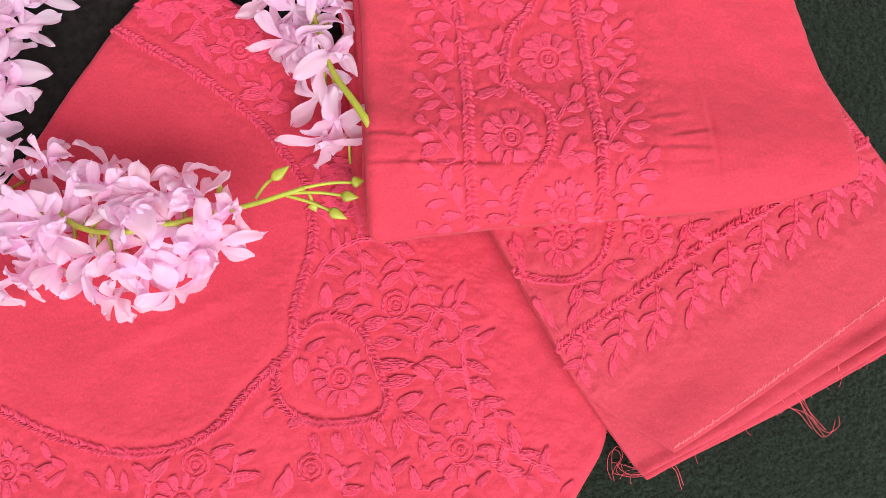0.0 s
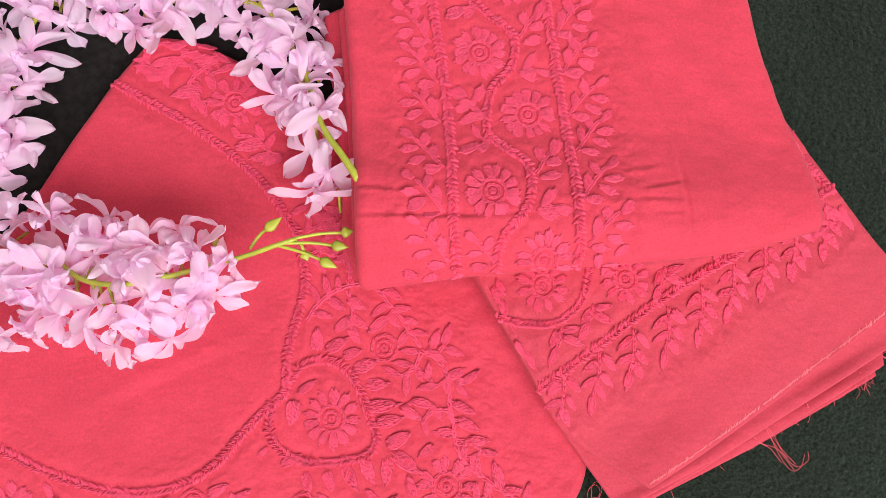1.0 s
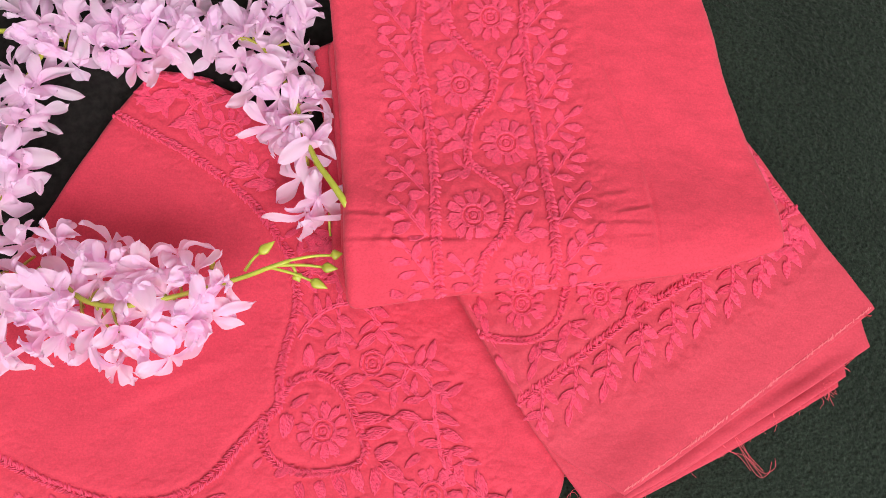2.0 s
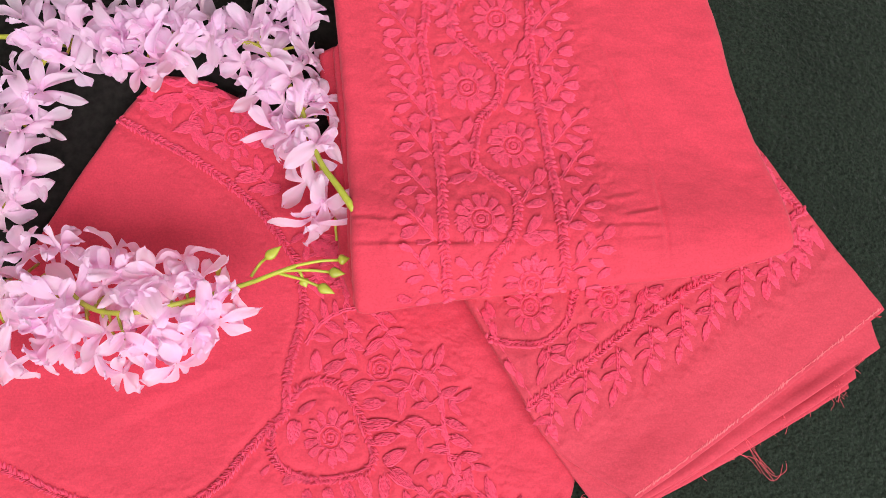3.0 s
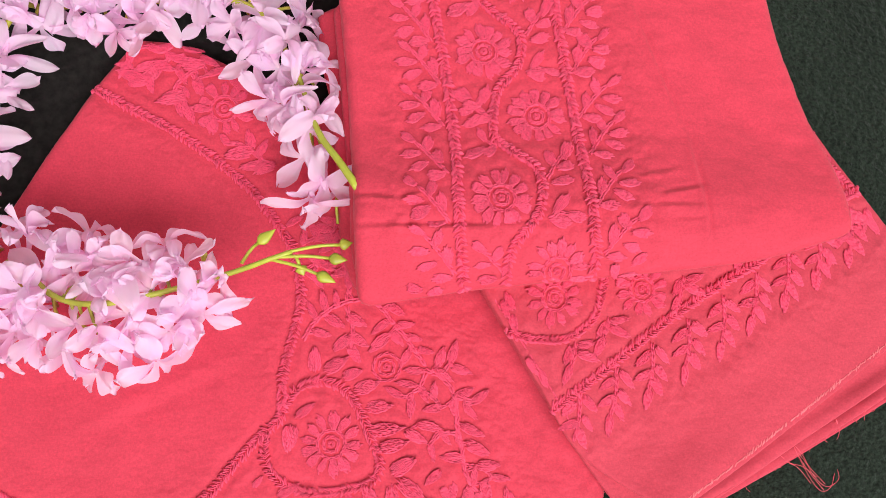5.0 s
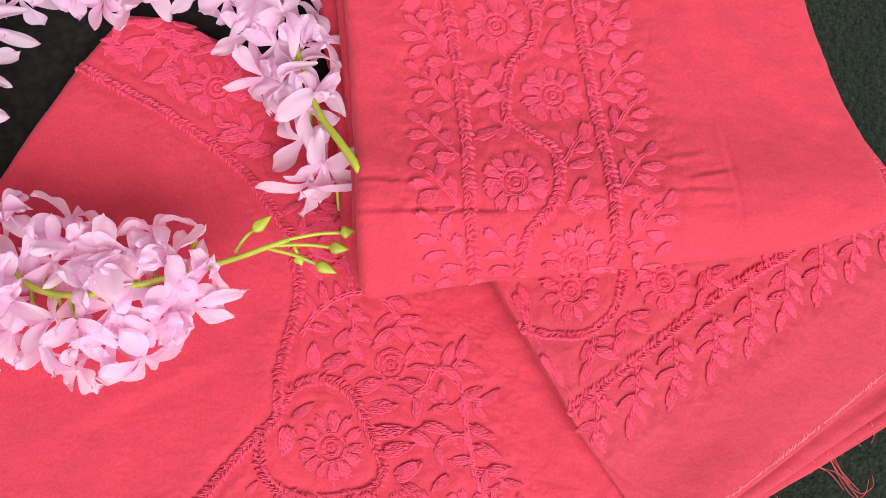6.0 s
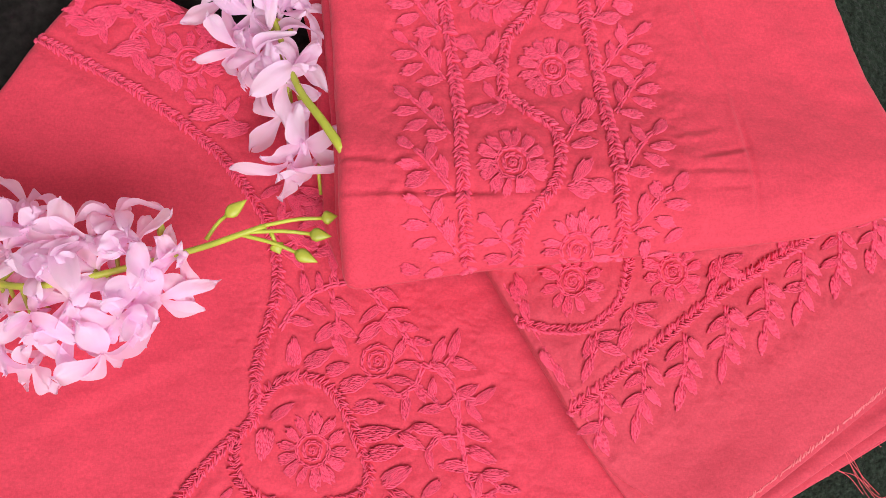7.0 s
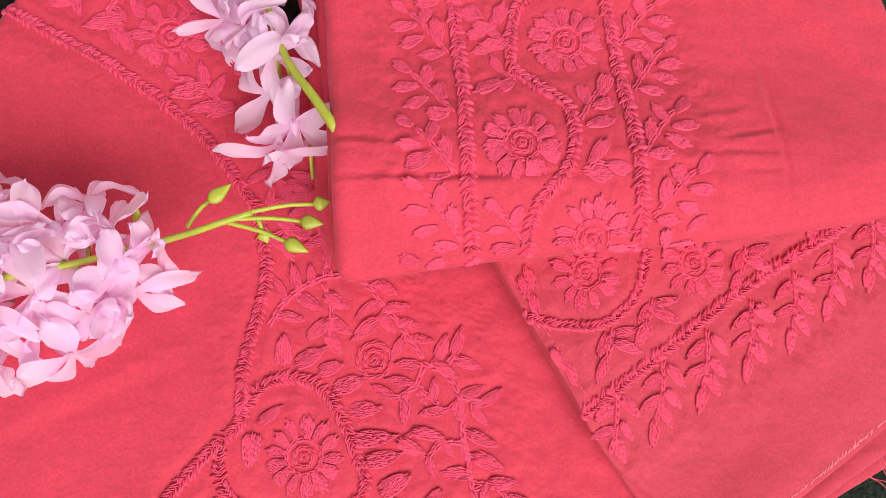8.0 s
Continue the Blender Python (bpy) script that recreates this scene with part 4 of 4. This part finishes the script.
# ---------------------------------------------------------------- flower sprays
def petal_mesh(seed):
    """A thin cupped petal, with its foot at the origin and its tip along x."""
    r = random.Random(seed)
    nx, ny, verts, faces = 14, 7, [], []
    ln, half = 0.0152 * r.uniform(0.82, 1.12), 0.0037 * r.uniform(0.70, 1.15)
    wide, blunt = r.uniform(0.56, 0.72), r.uniform(2.2, 3.0)
    twist, curl, cup, sway = r.choice((-1, 1)) * r.uniform(0.15, 0.95), r.choice((-0.0115, -0.0080, -0.0050, -0.0015, 0.0030)) + r.uniform(-0.0012, 0.0012), r.uniform(-0.0020, 0.0034), r.uniform(-0.0038, 0.0038)
    fold, notch = r.uniform(-0.0026, 0.0022), r.choice((0.0, 0.0, 0.0012, -0.0008))
    for i in range(nx):
        u = 1 - (1 - i / (nx - 1)) ** 1.45
        w = half * (0.26 + 0.74 * step(0.02, wide, u)) * math.sqrt(max(0.0, 1 - max(0.0, (u - wide) / (1 - wide)) ** blunt)) + 0.0002
        for j in range(ny):
            v = 2 * j / (ny - 1) - 1
            y, z = v * w + sway * u * u, cup * v * v * math.sin(math.pi * u) + 0.0060 * u ** 0.7 * 0.8 + curl * u * u * 1.6
            z += (0.0011 * math.sin(4.4 * v + 4 * u + seed) + 0.0008 * math.sin(10 * u + 4 * v + 2 * seed)) * u
            a = twist * u
            y, z = y * math.cos(a) - (z - 0.004 * u) * math.sin(a) * 0.6, z + y * math.sin(a) * 0.8
            z -= fold * abs(v) * math.sin(math.pi * min(1.0, 0.15 + 0.8 * u))
            tip = (notch - 0.0013 * abs(v) ** 1.5) * u ** 5
            verts.append((u * ln + tip + 0.0006, y, z))
    for i in range(nx - 1):
        for j in range(ny - 1):
            o = i * ny + j
            faces.append((o, o + ny, o + ny + 1, o + 1))
    return mesh_of("petal", verts, faces, petal_mat)


FLOWER_PETALS = [petal_mesh(k) for k in range(18)]


def throat_mesh():
    """The pale flared tube from which the petals spread."""
    verts, faces = [], []
    tube(verts, faces, [Vector((0, 0, -0.010)), Vector((0.0003, 0, -0.006)), Vector((0, 0, -0.0035)), Vector((0, 0, -0.0006))], 0.0007, 8, 1.9)
    return mesh_of("throat", verts, faces, petal_mat)


THROAT = throat_mesh()


def floret(spray, place, axis, rng, size=1.0, spin=None, openness=0.0):
    """Five petals round a small green throat."""
    q = Vector(axis).normalized().to_track_quat("Z", "X").to_matrix().to_4x4()
    m = Matrix.Translation(place) @ q @ Matrix.Rotation(spin if spin is not None else rng.uniform(0, 6.28), 4, "Z") @ Matrix.Diagonal((size, size, size, 1))
    head = part("floret", THROAT, spray, m)
    for k in range(5):
        a = 2 * math.pi * k / 5 + rng.uniform(-0.16, 0.16)
        tilt = -rng.uniform(-0.25, 0.55) + openness
        part("petal", rng.choice(FLOWER_PETALS), head,
             m @ Matrix.Rotation(a, 4, "Z") @ Matrix.Rotation(tilt, 4, "Y") @ Matrix.Diagonal((rng.uniform(0.88, 1.1), rng.uniform(0.9, 1.15), 1, 1)))


def bud(spray, foot, tip, width=0.0027):
    """A pointed green bud with a waist, from foot to tip."""
    a, b = Vector(foot), Vector(tip)
    verts, faces = [], []
    d = b - a
    side = d.cross(Vector((0, 0, 1))).normalized()
    rise = side.cross(d).normalized()
    shape = (0.30, 0.85, 1.0, 0.82, 0.58, 0.30, 0.03)
    for i, s in enumerate(shape):
        for k in range(8):
            w = 2 * math.pi * k / 8
            verts.append(a + d * (i / 6) + side * (width * s * math.cos(w)) + rise * (0.48 * width * s * math.sin(w)))
    for i in range(6):
        for k in range(8):
            faces.append((i * 8 + k, i * 8 + (k + 1) % 8, i * 8 + 8 + (k + 1) % 8, i * 8 + 8 + k))
    faces.append(tuple(range(7, -1, -1)))
    faces.append(tuple(48 + k for k in range(8)))
    part("bud", mesh_of("bud", verts, faces, stem_mat), spray, None, "pointed green bud")


def cord(name, spray, pts, radius, taper=1.0):
    verts, faces = [], []
    tube(verts, faces, smooth_path(pts, 0.003), radius, 8, taper)
    return part(name, mesh_of(name, verts, faces, stem_mat), spray)


def nearest(path, p):
    return min(path, key=lambda q: (q.x - p[0]) ** 2 + (q.y - p[1]) ** 2)


def spray_of(name, base, label, stem, heads, rng, reach, floor):
    """A spray: a stem and florets (x, y in mm) on short stalks; those far from the stem lie lower and face outwards."""
    spray = thing(name, base, label, "artificial flower", "artificial flower sprays")
    cord("stem", spray, stem, 0.0013, 0.9)
    path = smooth_path(stem, 0.004)
    for x, y in heads:
        x, y = x / 1000, y / 1000
        root = nearest(path, (x, y))
        out = Vector((x - root.x, y - root.y, 0))
        far = min(1.0, out.length / reach)
        tilt = radians(8 + 56 * far + rng.uniform(-14, 14))
        turn = math.atan2(out.y, out.x) + rng.uniform(-0.5, 0.5)
        axis = Vector((math.sin(tilt) * math.cos(turn), math.sin(tilt) * math.sin(turn), math.cos(tilt)))
        z = max(root.z + 0.001 - 0.013 * far + rng.uniform(-0.003, 0.003), floor + 0.004 + 0.011 * math.sin(tilt))
        z = max(z, 0.036 - 0.006 * far)
        place = Vector((x - 0.003 * axis.x, y - 0.003 * axis.y, z))
        floret(spray, place, axis, rng, rng.uniform(0.92, 1.08), None, rng.choice((-0.45, -0.25, 0.0, 0.2)))
        foot = place - axis * 0.010
        foot.z = max(foot.z, floor)
        if (root - foot).length > 0.004:
            cord("stalk", spray, [root, (root + foot) / 2 + Vector((0, 0, 0.002)), foot], 0.00075)
    return spray


rng = random.Random(77)
HEADS_A = ((-154, -29), (-182, -21), (-172, -11), (-139, -16), (-129, -25), (-116, -32), (-124, -41), (-122, -48), (-149, -47), (-150, -58), (-134, -55), (-139, -67),
           (-178, -62), (-165, -71), (-207, -60), (-201, -55), (-216, -11), (-205, -10), (-197, -11), (-194, -38), (-205, -32), (-187, -31), (-186, -45), (-211, -47),
           (-172, -51), (-161, -53), (-141, -37), (-174, -29), (-160, -38), (-202, -45), (-168, -21), (-145, -26), (-128, -50), (-224, -37), (-223, -61), (-226, -22), (-191, -56))
spray_a = spray_of("flower_spray", (-0.16, -0.04, 0.014), "lilac-pink artificial flower spray with green buds, lying on the kurta",
                   [(-0.2285, -0.0300, 0.040), (-0.213, -0.0280, 0.044), (-0.1960, -0.0290, 0.046), (-0.1790, -0.0400, 0.050), (-0.1620, -0.0430, 0.054), (-0.143, -0.0400, 0.055), (-0.124, -0.0345, 0.052), (-0.108, -0.0280, 0.044), (-0.0982, -0.0230, 0.038), (-0.0887, -0.0195, 0.037)],
                   HEADS_A, rng, 0.030, 0.016)
for root, foot, tip in (((-0.1098, -0.0246, 0.037), (-0.1033, -0.0157, 0.036), (-0.0959, -0.0095, 0.036)), ((-0.091, -0.0197, 0.037), (-0.0686, -0.0164, 0.036), (-0.0629, -0.0155, 0.036)), ((-0.097, -0.0219, 0.037), (-0.0729, -0.0222, 0.036), (-0.065, -0.0231, 0.036)), ((-0.0982, -0.0226, 0.037), (-0.0781, -0.0289, 0.036), (-0.0699, -0.0327, 0.036)), ((-0.0873, -0.0212, 0.037), (-0.0853, -0.0255, 0.036), (-0.0835, -0.0297, 0.036))):
    cord("bud_stalk", spray_a, [root, tuple((Vector(root) * 0.4 + Vector(foot) * 0.6) + Vector((0, 0.0006, 0.001))), foot], 0.0008, 0.9)
    bud(spray_a, foot, tip)
for foot, tip in (((-0.123, -0.026, 0.044), (-0.1225, -0.0185, 0.050)), ((-0.159, -0.030, 0.046), (-0.1585, -0.0225, 0.051)), ((-0.187, -0.056, 0.030), (-0.1875, -0.0640, 0.026))):
    bud(spray_a, foot, tip, 0.0017)
HEADS_B = ((-209, 87), (-221, 92), (-203, 81), (-187, 91), (-169, 80), (-167, 92), (-151, 89), (-134, 96), (-130, 85), (-114, 97), (-99, 98), (-117, 82), (-108, 69),
           (-92, 74), (-83, 93), (-77, 66), (-102, 49), (-88, 53), (-83, 33), (-86, 21), (-78, 41), (-81, 3), (-76, 13), (-102, 85), (-97, 62), (-224, 106), (-207, 106),
           (-190, 109), (-171, 106), (-153, 110), (-134, 109), (-118, 112), (-101, 112), (-85, 109), (-92, 122), (-112, 124), (-140, 124), (-165, 122), (-195, 123), (-217, 121),
           (-179, 85), (-160, 84), (-144, 100), (-125, 104), (-108, 104), (-197, 99), (-214, 99), (-93, 102), (-88, 84), (-105, 76), (-84, 63), (-95, 45), (-160, 101), (-178, 98))
spray_b = spray_of("flower_spray", (-0.12, 0.08, 0.004), "lilac-pink artificial flower spray curving beside the folded cloth",
                   [(-0.2554, 0.1026, 0.019), (-0.231, 0.1030, 0.019), (-0.2055, 0.098, 0.020), (-0.1767, 0.101, 0.021), (-0.151, 0.097, 0.030), (-0.1278, 0.096, 0.036), (-0.108, 0.091, 0.038), (-0.098, 0.079, 0.038), (-0.087, 0.058, 0.039), (-0.0815, 0.0405, 0.040)],
                   HEADS_B, rng, 0.026, 0.016)
cord("stem_end", spray_b, [(-0.0815, 0.0405, 0.040), (-0.0754, 0.0276, 0.045), (-0.0687, 0.0182, 0.0475), (-0.06, 0.0053, 0.049)], 0.0012, 1.6)
cord("twig", spray_b, [(-0.0694, 0.0139, 0.03), (-0.0709, 0.0045, 0.026), (-0.0705, -0.0044, 0.022)], 0.0008, 0.8)
HEADS_C = ((-214, 68), (-219, 62), (-215, 52), (-223, 47), (-224, 31), (-219, 25), (-226, 14), (-227, 6), (-228, 76), (-234, 58), (-232, 37), (-236, 20), (-240, 44), (-243, 72))
spray_of("flower_spray", (-0.22, 0.03, 0.004), "pale lilac artificial flower spray on the black cloth",
                   [(-0.2130, 0.0880, 0.034), (-0.2200, 0.0740, 0.034), (-0.2260, 0.0600, 0.034), (-0.2284, 0.0380, 0.033), (-0.2290, 0.0145, 0.032), (-0.2336, -0.0079, 0.032)], HEADS_C, rng, 0.026, 0.012)
